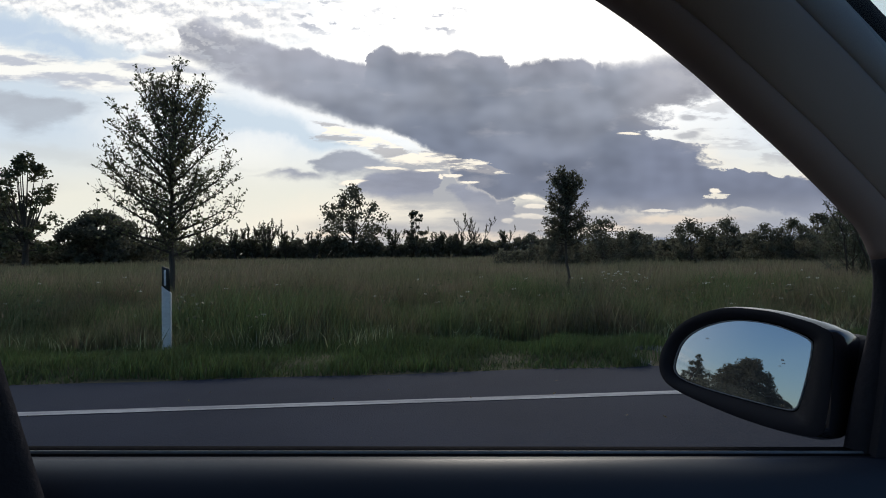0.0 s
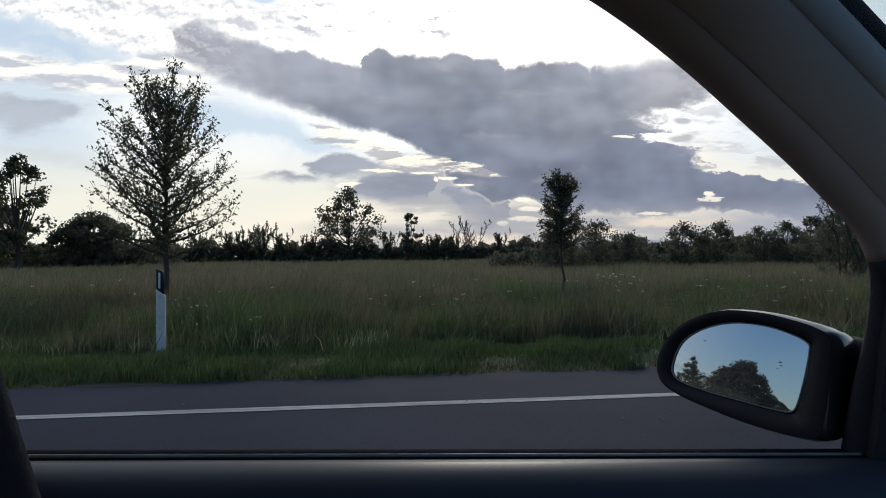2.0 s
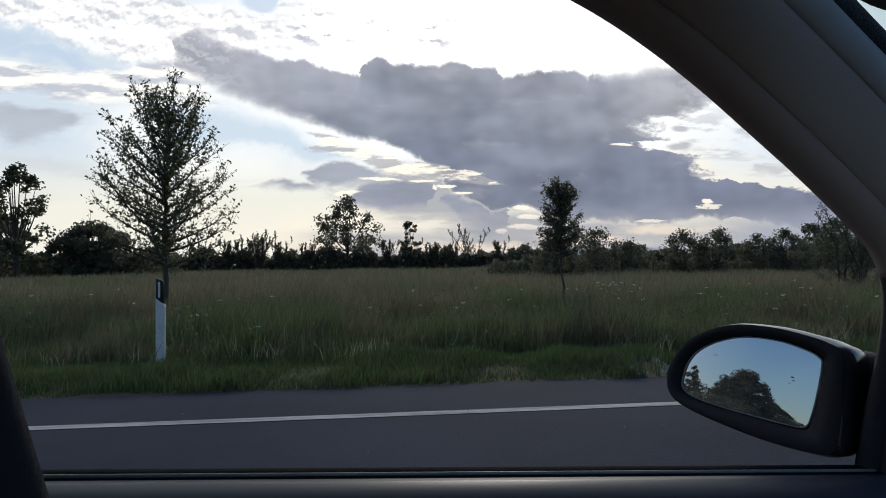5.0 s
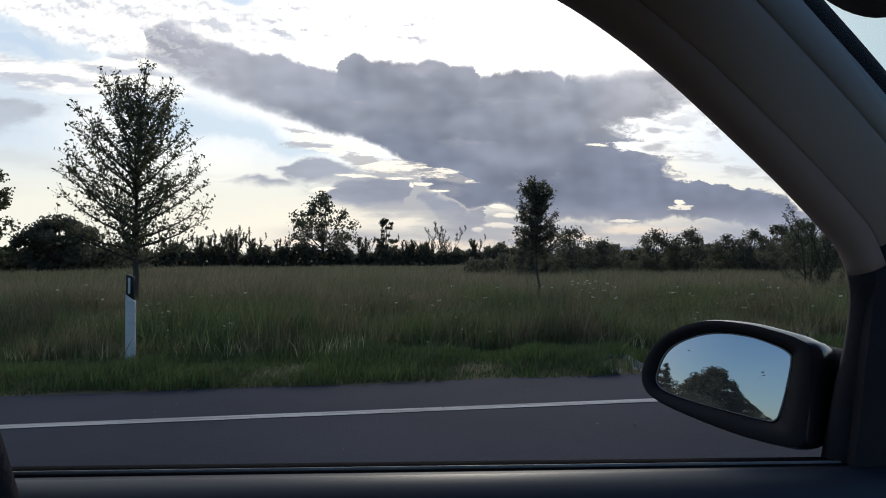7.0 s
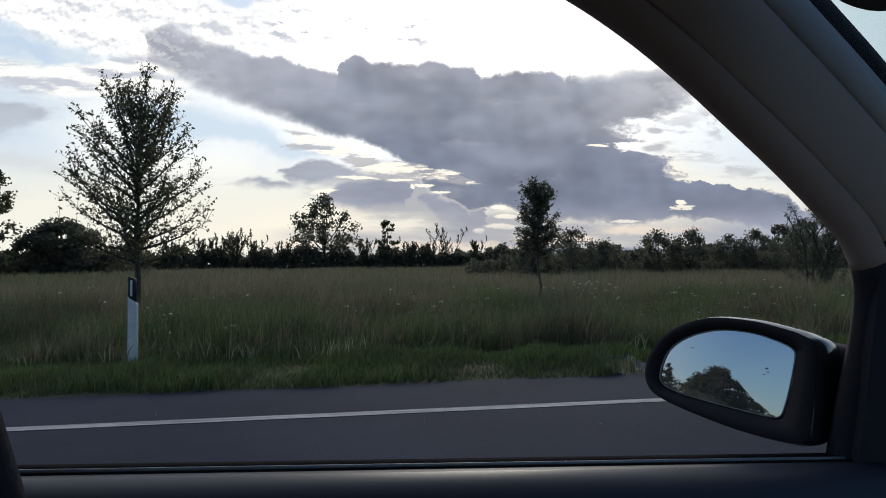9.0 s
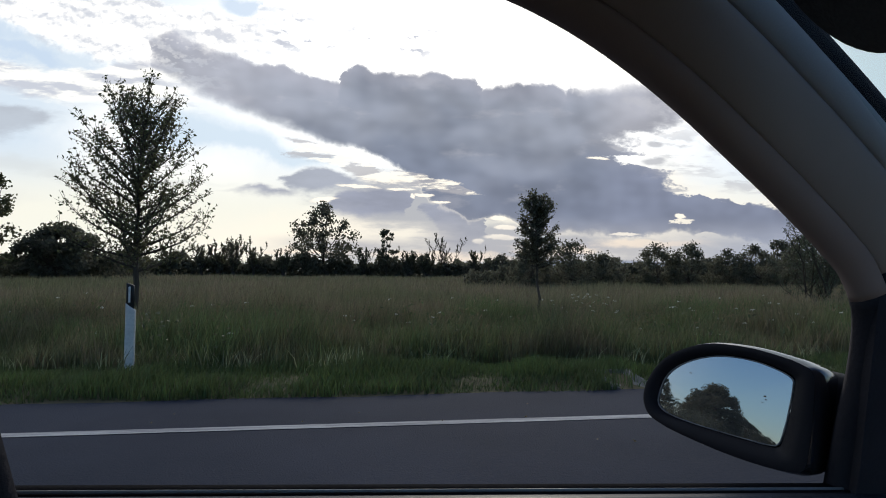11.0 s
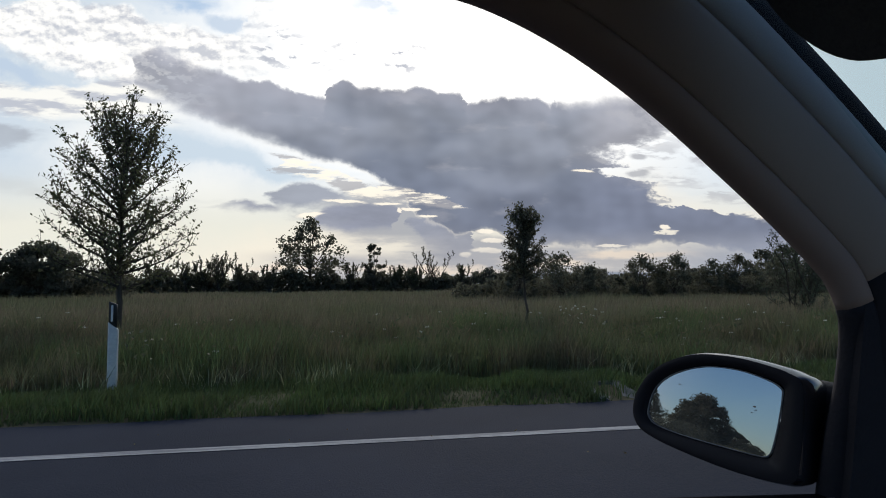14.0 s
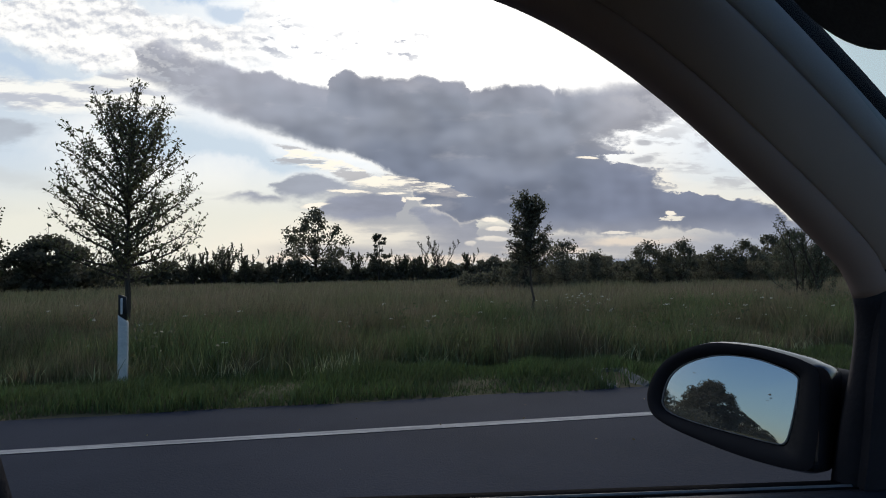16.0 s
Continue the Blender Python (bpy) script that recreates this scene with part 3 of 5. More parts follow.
# ---------------------------------------------------------------- grass
def blades(rng, x, y, height, width, lean, mat, name, label, z=None, category="grass"):
    """Bent tapering blades, three triangles each, as one object."""
    n = len(x)
    z = ground_height(x, y) - 0.02 if z is None else z
    root = np.stack([x, y, z], 1)
    turn = rng.uniform(0, 2 * math.pi, n)
    flat_way = np.stack([np.cos(turn), np.sin(turn), np.zeros(n)], 1)
    fall = rng.uniform(0, 2 * math.pi, n)
    lean_way = np.stack([np.cos(fall) + 0.25, np.sin(fall), np.zeros(n)], 1) * (lean * rng.uniform(0.2, 1.0, n) * height)[:, None]
    up = np.stack([np.zeros(n), np.zeros(n), height], 1)
    w = flat_way * (width * 0.5)[:, None]
    mid = root + up * 0.55 + lean_way * 0.3
    tip = root + up + lean_way
    V = np.stack([root - w, root + w, mid - w * 0.8, mid + w * 0.8, tip], 1).reshape(-1, 3)
    i = np.arange(n)[:, None] * 5
    F = np.concatenate([i + np.array([[0, 1, 3]]), i + np.array([[0, 3, 2]]), i + np.array([[2, 3, 4]])])
    ob = new(name, mesh_of(name, V, F, mat))
    return tagged(ob, label, category, kind="stuff"), tip


def patchy(x, y, s, seed):
    """Slow variation, 0 to 1, for tufts and gaps."""
    return 0.5 + 0.25 * (np.sin(x * s + seed) + np.sin(y * s * 1.7 + x * s * 0.37 + seed * 2.1)) + 0.25 * np.sin(x * s * 2.3 - y * s + seed * 0.7) * 0.9


def grow():
    rng = np.random.default_rng(11)

    def spread(n, x0, x1, y0, y1):
        return rng.uniform(x0, x1, n), rng.uniform(y0, y1, n)

    # short mown verge
    x, y = spread(78000, -9.5, 12.5, 5.76, 7.5)
    x2, y2 = spread(42000, -130, 260, 5.76, 7.5)
    x, y = np.concatenate([x, x2]), np.concatenate([y, y2])
    edge = 5.79 + 0.05 * np.sin(x * 1.9) + 0.04 * np.sin(x * 4.7 + 1)
    keep = y > edge
    for cx in SLABS:
        keep &= ~((np.abs(x - cx) < 0.20 + 0.05 * np.sin(y * 21)) & (y < 6.42)) | (rng.uniform(size=len(x)) < 0.12)
    x, y = x[keep], y[keep]
    h = (0.06 + 0.13 * np.clip(patchy(x, y, 2.6, 1.0), 0, 1)) * rng.uniform(0.5, 1.35, len(x))
    blades(rng, x, y, h, np.full(len(x), 0.009) * rng.uniform(0.7, 1.6, len(x)), 0.55, VERGE, "verge_grass", "short mown green grass along the road edge")
    # tall unmown strip
    x, y = spread(125000, -13.0, 18.0, 7.15, 12.5)
    x2, y2 = spread(42000, -130, 260, 7.15, 12.5)
    x, y = np.concatenate([x, x2]), np.concatenate([y, y2])
    keep = y > 7.25 + 0.18 * np.sin(x * 1.1) + 0.12 * np.sin(x * 3.1)
    x, y = x[keep], y[keep]
    h = (0.42 + 0.42 * np.clip(patchy(x, y, 1.3, 4.0), 0, 1)) * rng.uniform(0.55, 1.2, len(x)) * np.clip(0.55 + (y - 7.2) * 0.5, 0.55, 1)
    ob, tip = blades(rng, x, y, h, 0.010 * rng.uniform(0.6, 1.7, len(x)), 0.42, TALL, "tall_grass", "tall unmown grass, green turning straw brown")
    # pale tufts where the mown strip ends, their colour lightened for sunlit tips
    tx = np.concatenate([rng.normal(c, 0.16, 26) for c in rng.uniform(-9, 13, 34)] + [rng.uniform(-100, 250, 900)])
    ty = 7.22 + 0.18 * np.sin(tx * 1.1) + 0.12 * np.sin(tx * 3.1) + rng.normal(size=len(tx)) * 0.10
    blades(rng, tx, ty, rng.uniform(0.12, 0.36, len(tx)), 0.009 * rng.uniform(0.6, 1.5, len(tx)), 0.9, PALE_LIT, "pale_lit_grass_tuft", "straw-green grass tufts at the mown edge, paled as if sunlit")
    # broad-leaved weeds
    cs = []
    for wx, wy in zip(np.concatenate([rng.uniform(-10, 15, 150), rng.uniform(-100, 250, 150)]), np.concatenate([rng.uniform(7.5, 12.3, 150), rng.uniform(7.5, 12.3, 150)])):
        wh, ww = rng.uniform(0.25, 0.75), rng.uniform(0.10, 0.30)
        q = rng.normal(size=(46, 3)) * (ww, ww, 0)
        q[:, 2] = wh * rng.uniform(0.15, 1.0, 46)
        cs.append(q + (wx, wy, float(ground_height(wx, wy))))
    V, F = leaf_cards(rng, np.concatenate(cs), 0.075, 0.5)
    tagged(new("broad_weeds", mesh_of("broad_weeds", V, F, WEED)), "dark green broad-leaved weeds among the grass", "weeds", kind="stuff")
    # grit and dry bits on the asphalt
    q = np.stack([np.concatenate([rng.uniform(-7, 10, 70), rng.uniform(-100, 200, 200)]), np.concatenate([rng.uniform(2.6, 5.8, 70), rng.uniform(-2, 5.8, 200)]), np.full(270, 0.016)], 1)
    V, F = leaf_cards(rng, q, 0.030, 0.5)
    V[:, 2] = np.clip(V[:, 2], 0.013, 0.03)
    tagged(new("road_grit", mesh_of("road_grit", V, F, SEED)), "small dry leaves and grit on the asphalt", "litter", kind="stuff")
    # seed heads on some of the stalks
    pick = rng.choice(len(tip), 5200, replace=False)
    pick = pick[h[pick] > 0.45]
    V, F = leaf_cards(rng, tip[pick] + (0, 0, 0.02), 0.075, 0.22, hang=-2.0)
    tagged(new("grass_seed_head", mesh_of("grass_seed_head", V, F, SEED)), "pale straw seed heads on the tall grass", "grass", kind="stuff")
    # dry meadow beyond
    d = 12.2 * np.exp(rng.uniform(0, math.log(110 / 12.2), 120000))
    x = d * rng.uniform(-1.05, 1.45, len(d))
    h = (0.45 + 0.35 * np.clip(patchy(x, d, 0.35, 2.0), 0, 1)) * rng.uniform(0.6, 1.2, len(d))
    blades(rng, x, d, h, 0.016 * (d / 12.2) ** 0.9 * rng.uniform(0.6, 1.5, len(d)), 0.35, FIELD, "meadow_grass", "dry brownish meadow grass with green patches")
    x2, y2 = spread(50000, -140, 270, 12.3, 26)
    blades(rng, x2, y2, rng.uniform(0.4, 0.8, len(x2)), 0.05 * rng.uniform(0.6, 1.5, len(x2)), 0.4, FIELD, "meadow_grass", "dry brownish meadow grass along the field edge")
    # far side of the road, behind the car
    x3, y3 = spread(16000, -200, 60, -5.5, -2.7)
    blades(rng, x3, y3, rng.uniform(0.1, 0.5, len(x3)), 0.03 * rng.uniform(0.6, 1.5, len(x3)), 0.4, TALL, "verge_grass", "green roadside grass on the near road edge")
    # wild flowers
    cx = np.concatenate([rng.uniform(-9, 14, 75), rng.normal(4.6, 0.35, 22), rng.normal(7.5, 0.5, 10), rng.uniform(20, 250, 150)])
    cy = np.concatenate([rng.uniform(7.6, 12.0, 75), rng.normal(11.5, 0.4, 22), rng.normal(11.5, 0.5, 10), rng.uniform(7.6, 12, 150)])
    cz = ground_height(cx, cy) + rng.uniform(0.35, 0.82, len(cx))
    pts = []
    stems = []
    for a, b, c in zip(cx, cy, cz):
        stems.append(((a, b, 0.0), (a, b, c), 0.003, 0.002))
        for q in range(9):
            pts.append((a + rng.normal() * 0.018, b + rng.normal() * 0.018, c + rng.normal() * 0.006))
    V, F = leaf_cards(rng, np.array(pts), 0.020, 0.9)
    tagged(new("wild_flowers", mesh_of("wild_flowers", V, F, PETAL)), "small white umbel flowers among the tall grass", "wildflower", kind="stuff")
    V, F = tubes(stems, 3)
    tagged(new("flower_stems", mesh_of("flower_stems", V, F, TALL)), "thin green stems of the white flowers", "wildflower", kind="stuff")


SLABS = (-46.2, -28.0, -11.5, 2.9, 49.5, 105.6, 160.5, 191.5)
grow()


# ---------------------------------------------------------------- roadside furniture
def drain_slab(x):
    """Concrete run-off channel let into the verge."""
    thing = tagged(new("drain_slab"), "weathered concrete run-off slab let into the grass verge", "drain")
    bm = bmesh.new()
    prof = [(-0.24, 0.055), (-0.19, 0.062), (-0.13, 0.025), (0.0, 0.012), (0.13, 0.025), (0.19, 0.062), (0.24, 0.055)]
    rings = []
    for y, s, lift in ((5.84, 1.05, -0.035), (6.0, 1.0, -0.01), (6.25, 0.97, 0.02), (6.43, 0.95, 0.035)):
        top = [(px * s, y, pz + lift) for px, pz in prof]
        rings.append(top + [(p[0], p[1], -0.10) for p in reversed(top)])
    loft(bm, rings)
    part("channel", bm, CONCRETE, thing)
    bm = bmesh.new()
    box(bm, -0.27, 0.27, 6.42, 6.52, -0.06, 0.095, 0.012)
    part("head_wall", bm, CONCRETE, thing, "chipped concrete head wall")
    thing.matrix_basis = pose(x, 0, 0)
    return thing


def delineator():
    """Hollow white marker post, three-sided, with a slanted black band and a reflector."""
    thing = tagged(new("delineator_post"), "white plastic road delineator post with slanted black top", "marker post", "roadside delineator posts")

    def ring(z, slant=0.0):
        pts = []
        for a in range(14):
            t = 2 * math.pi * a / 14
            r = 0.050 * (1 - 0.22 * math.cos(3 * t))
            px, py = r * math.cos(t + 0.6), r * math.sin(t + 0.6) * 0.85
            pts.append((px, py, z - slant * px))
        return pts
    bm = bmesh.new()
    loft(bm, [ring(-0.25), ring(0.0), ring(0.69), ring(0.745, 0.75)])
    part("white_body", smooth_all(bm), POST_WHITE, thing)
    bm = bmesh.new()
    loft(bm, [[(p[0] * 0.80 - 0.008, p[1] * 0.80, p[2]) for p in r] for r in (ring(0.747, 0.75), ring(0.93), ring(0.99, 0.3))])
    part("black_band", smooth_all(bm), POST_BLACK, thing, "black slanted top band")
    bm = bmesh.new()
    box(bm, -0.020, 0.002, -0.058, -0.040, 0.79, 0.965, 0.004)
    part("reflector", bm, REFLECTOR, thing, "narrow pale reflector")
    return thing


def round_sign(x, y, height, turn, label):
    thing = tagged(new("road_sign"), label, "road sign")
    bm = bmesh.new()
    for z0, z1 in ((-0.3, height),):
        bmesh.ops.create_cone(bm, cap_ends=True, segments=14, radius1=0.03, radius2=0.03, depth=z1 - z0, matrix=pose(0, 0, (z0 + z1) / 2))
    part("post", smooth_all(bm), GALVANISED, thing)
    bm = bmesh.new()
    bmesh.ops.create_cone(bm, cap_ends=True, segments=40, radius1=0.30, radius2=0.30, depth=0.012, matrix=pose(0.05, 0, height - 0.32, 0, 90))
    part("back_plate", bm, GALVANISED, thing, "grey metal back of the round sign")
    bm = bmesh.new()
    bmesh.ops.create_cone(bm, cap_ends=True, segments=40, radius1=0.285, radius2=0.285, depth=0.004, matrix=pose(0.060, 0, height - 0.32, 0, 90))
    part("rim", bm, SIGN_FACE, thing, "red painted sign rim")
    bm = bmesh.new()
    bmesh.ops.create_cone(bm, cap_ends=True, segments=40, radius1=0.20, radius2=0.20, depth=0.004, matrix=pose(0.066, 0, height - 0.32, 0, 90))
    part("face", bm, POST_WHITE, thing, "white painted sign face")
    for dz in (-0.15, 0.15):
        bm = bmesh.new()
        box(bm, -0.036, 0.045, -0.09, 0.09, height - 0.32 + dz - 0.018, height - 0.32 + dz + 0.018, 0.004)
        part("bracket", bm, GALVANISED, thing)
    thing.matrix_basis = pose(x, y, 0.04, 0, 0, turn)
    return thing


def panel_sign(x, y, height, turn, label):
    thing = tagged(new("road_sign"), label, "road sign")
    bm = bmesh.new()
    bmesh.ops.create_cone(bm, cap_ends=True, segments=14, radius1=0.03, radius2=0.03, depth=height + 0.3, matrix=pose(0, 0, height / 2 - 0.15))
    part("post", smooth_all(bm), GALVANISED, thing)
    bm = bmesh.new()
    box(bm, 0.033, 0.048, -0.22, 0.22, height - 0.62, height - 0.02, 0.01)
    part("back_plate", bm, GALVANISED, thing, "grey metal sign plate")
    bm = bmesh.new()
    box(bm, 0.049, 0.053, -0.205, 0.205, height - 0.60, height - 0.04, 0.006)
    part("face", bm, POST_WHITE, thing, "white sign face")
    thing.matrix_basis = pose(x, y, 0.04, 0, 0, turn)
    return thing


for sx in SLABS:
    drain_slab(sx)
first_post = delineator()
first_post.matrix_basis = pose(-2.60, 7.17, 0.01, 0, 0, 8) @ Matrix.Diagonal((1, 1, 1.05, 1))
for px in (48.4, 96.0, 143.0, 190.5):
    copy_thing(first_post, pose(px, 7.3, 0.02, 1.0, 0.6, px * 3 % 20))
round_sign(-25.0, 8.8, 3.2, 20, "round road sign on a galvanised post, seen from its grey back")
round_sign(-7.9, 6.9, 2.4, 15, "small round road sign on a thin galvanised post")
panel_sign(184.5, 6.8, 2.7, 10, "upright rectangular road sign on a galvanised post")
panel_sign(83.0, 6.8, 2.4, 10, "small rectangular sign on a thin galvanised post")


# ---------------------------------------------------------------- trees and shrubs
def branching(rng, height, spread, first, limbs, rise, twigs, lean=(0, 0), crown_low=0.2, taper=0.5, leader=1.0, stem_r=0.045, twig_r=0.005, oval=0.0):
    """A leader with limbs and twigs. Returns the segments of wood and points along the twigs for leaves."""
    segs, pts = [], []
    n = 9
    trunk = [np.array([lean[0] * (i / n) ** 1.5 * height + rng.normal() * 0.012 * height * (i > 1), lean[1] * (i / n) ** 1.5 * height + rng.normal() * 0.012 * height * (i > 1), height * leader * i / n - (0.25 if i == 0 else 0)]) for i in range(n + 1)]
    for i in range(n):
        segs.append((trunk[i], trunk[i + 1], stem_r * (1 - i / n) ** 0.8 + 0.006, stem_r * (1 - (i + 1) / n) ** 0.8 + 0.006))

    def on_trunk(s):
        q = s * n
        i = min(int(q), n - 1)
        return trunk[i] + (trunk[i + 1] - trunk[i]) * (q - i)

    for j in range(limbs):
        s = first + (0.97 - first) * (j + rng.uniform(0, 0.9)) / limbs
        start = on_trunk(s)
        az = j * 2.4 + rng.normal() * 0.5
        rel = (s - first) / (1 - first)
        # widest in the lower middle, narrow on top
        reach = spread * (crown_low + (1 - crown_low) * math.sin(math.pi * min(1, 0.28 + 0.72 * rel)) ** 0.8) * rng.uniform(0.75, 1.12) * (1 - taper * rel * 0.3)
        up = rise * (0.5 + 0.9 * rel) * rng.uniform(0.7, 1.25)
        if oval:
            reach = spread * math.sqrt(max(0.05, 1 - ((rel - oval) / (1.08 - oval)) ** 2)) * rng.uniform(0.86, 1.06)
            up = rise * (0.35 + 1.9 * rel * rel) * rng.uniform(0.85, 1.15)
        way = np.array([math.cos(az), math.sin(az), up])
        way /= np.linalg.norm(way)
        p = start.copy()
        m = 5
        step = reach / m * 1.15
        r = stem_r * 0.42 * (1 - 0.7 * rel) + 0.004
        for i in range(m):
            way = way + np.array([rng.normal() * 0.12, rng.normal() * 0.12, 0.10 + rng.normal() * 0.06])
            way /= np.linalg.norm(way)
            q = p + way * step
            segs.append((p, q, r * (1 - i / m) + 0.003, r * (1 - (i + 1) / m) + 0.003))
            for _ in range(twigs):
                b = p + (q - p) * rng.uniform()
                tw = way * 0.5 + rng.normal(size=3) * 0.55 + np.array([0, 0, 0.55])
                tw /= np.linalg.norm(tw)
                ln = reach * rng.uniform(0.16, 0.42) * (1.1 - 0.5 * i / m) + 0.05
                e = b + tw * ln
                segs.append((b, e, twig_r, twig_r * 0.5))
                pts.append((b, e))
            pts.append((p + (q - p) * 0.4, q))
            p = q
    pts.append((trunk[-2], trunk[-1]))
    return segs, pts


def leaves_along(rng, pts, per_metre, jitter):
    out = []
    for a, b in pts:
        ln = np.linalg.norm(b - a)
        c = max(1, int(per_metre * ln + rng.uniform()))
        t = rng.uniform(0.05, 1.05, c)[:, None]
        out.append(a + (b - a) * t + rng.normal(size=(c, 3)) * jitter)
    return np.concatenate(out)


def tree(name, label, seed, height, spread, first=0.25, limbs=26, rise=0.9, twigs=3, per_metre=26, leaf=0.075, narrow=0.55, leafmat=None, at=(0, 0, 0), turn=0, jitter=0.03, category="tree", group="", stems=1, lean=(0, 0), crown_low=0.35, stem_r=0.05, hang=0.0, leader=1.0, sides=5, fade=0.0, twig_r=0.005, oval=0.0):
    rng = np.random.default_rng(seed)
    thing = tagged(new(name), label, category, group)
    segs, pts = [], []
    for i in range(stems):
        tilt = (lean[0] + (rng.normal() * 0.28 if stems > 1 else 0), lean[1] + (rng.normal() * 0.28 if stems > 1 else 0))
        s, p = branching(rng, height * (rng.uniform(0.72, 1.0) if i else 1.0), spread * (0.72 if stems > 1 else 1), first, max(5, limbs // stems), rise, twigs, tilt, crown_low, stem_r=stem_r, leader=leader, twig_r=twig_r, oval=oval)
        off = np.array([rng.normal() * 0.16, rng.normal() * 0.16, 0]) * (stems > 1)
        segs += [(a + off, b + off, r0, r1) for a, b, r0, r1 in s]
        pts += [(a + off, b + off) for a, b in p]
    V, F = tubes(segs, sides)
    part("trunk", mesh_of("trunk", V, F, BARK, True), BARK, thing, "bare grey-brown trunk and limbs")
    c = leaves_along(rng, pts, per_metre, jitter)
    if fade:
        c = c[rng.uniform(size=len(c)) > fade * np.clip((c[:, 2] / height - 0.45) / 0.55, 0, 1)]
    V, F = leaf_cards(rng, c, leaf, narrow, hang)
    part("crown", mesh_of("crown", V, F, leafmat or LEAF), LEAF, thing)
    thing.matrix_basis = pose(at[0], at[1], at[2], 0, 0, turn)
    return thing


def big_tree(name, label, seed, height, width, at, trunk_h=0.25, clumps=60, per=70, leaf=0.45, mat=None, category="tree", flat=0.8, group=""):
    """A far, full-grown tree: limbs that carry many uneven clumps of foliage."""
    rng = np.random.default_rng(seed)
    thing = tagged(new(name), label, category, group)
    segs, cs = [], []
    top = np.array([0, 0, height * (trunk_h + 0.3)])
    segs.append((np.array([0, 0, -0.3]), top * 0.5, 0.028 * height, 0.022 * height))
    segs.append((top * 0.5, top, 0.022 * height, 0.012 * height))
    for i in range(clumps):
        a = rng.uniform(0, 2 * math.pi)
        hh = rng.uniform(0, 1)
        prof = math.sin(math.pi * min(1, 0.2 + 0.8 * hh)) ** 0.6
        r = width / 2 * prof * math.sqrt(rng.uniform(0.15, 1))
        p = np.array([r * math.cos(a), r * math.sin(a), height * (trunk_h + (1 - trunk_h) * (0.05 + 0.9 * hh))])
        start = top * rng.uniform(0.4, 1.0)
        mid = start * 0.5 + p * 0.5 + np.array([0, 0, -0.02 * height])
        if i % 2 == 0:
            segs.append((start, mid, 0.008 * height, 0.005 * height))
            segs.append((mid, p, 0.005 * height, 0.002 * height))
        size = width * rng.uniform(0.07, 0.15)
        k = rng.normal(size=(per, 3))
        k /= np.linalg.norm(k, axis=1)[:, None]
        cs.append(p + k * (size * rng.uniform(0.2, 1.15, (per, 1))) * np.array([1, 1, flat]))
    V, F = tubes(segs, 6)
    part("trunk", mesh_of("trunk", V, F, BARK, True), BARK, thing)
    V, F = leaf_cards(rng, np.concatenate(cs), leaf, 0.7)
    part("crown", mesh_of("crown", V, F, mat or LEAF_DARK), LEAF_DARK, thing)
    thing.matrix_basis = pose(*at)
    return thing


def hedgerow(name, label, seed, x0, x1, y, height, leaf, count, rough=0.5, mat=None):
    """Uneven line of field shrubs, too many to count."""
    rng = np.random.default_rng(seed)
    x = rng.uniform(x0, x1, count)
    crest = height * (0.62 + rough * (0.30 * np.sin(x * 0.31 + seed) + 0.25 * np.sin(x * 0.83 + 2 * seed) + 0.20 * np.sin(x * 2.1 + seed) + 0.12 * np.sin(x * 5.3)))
    z = crest * rng.beta(1.25, 1.05, count)
    d = y + rng.normal(size=count) * height * 0.25
    V, F = leaf_cards(rng, np.stack([x, d, z], 1), leaf, 0.6, hang=-0.5)
    # bare sprouts that stand out of the top
    n = count // 90
    sx = rng.uniform(x0, x1, n)
    sz = height * (0.62 + rough * (0.30 * np.sin(sx * 0.31 + seed) + 0.25 * np.sin(sx * 0.83 + 2 * seed)))
    segs = []
    for a, b in zip(sx, sz):
        p = np.array([a, y, b * 0.4])
        segs.append((p, p + np.array([rng.normal() * 0.4, 0, b * 0.6 + rng.uniform(0.2, 1.0)]), 0.03, 0.012))
    V2, F2 = tubes(segs, 3)
    thing = tagged(new(name, mesh_of(name, V, F, mat or LEAF_DARK)), label, "hedge", kind="stuff")
    part("sprouts", mesh_of("sprouts", V2, F2, BARK), BARK, thing)
    return thing


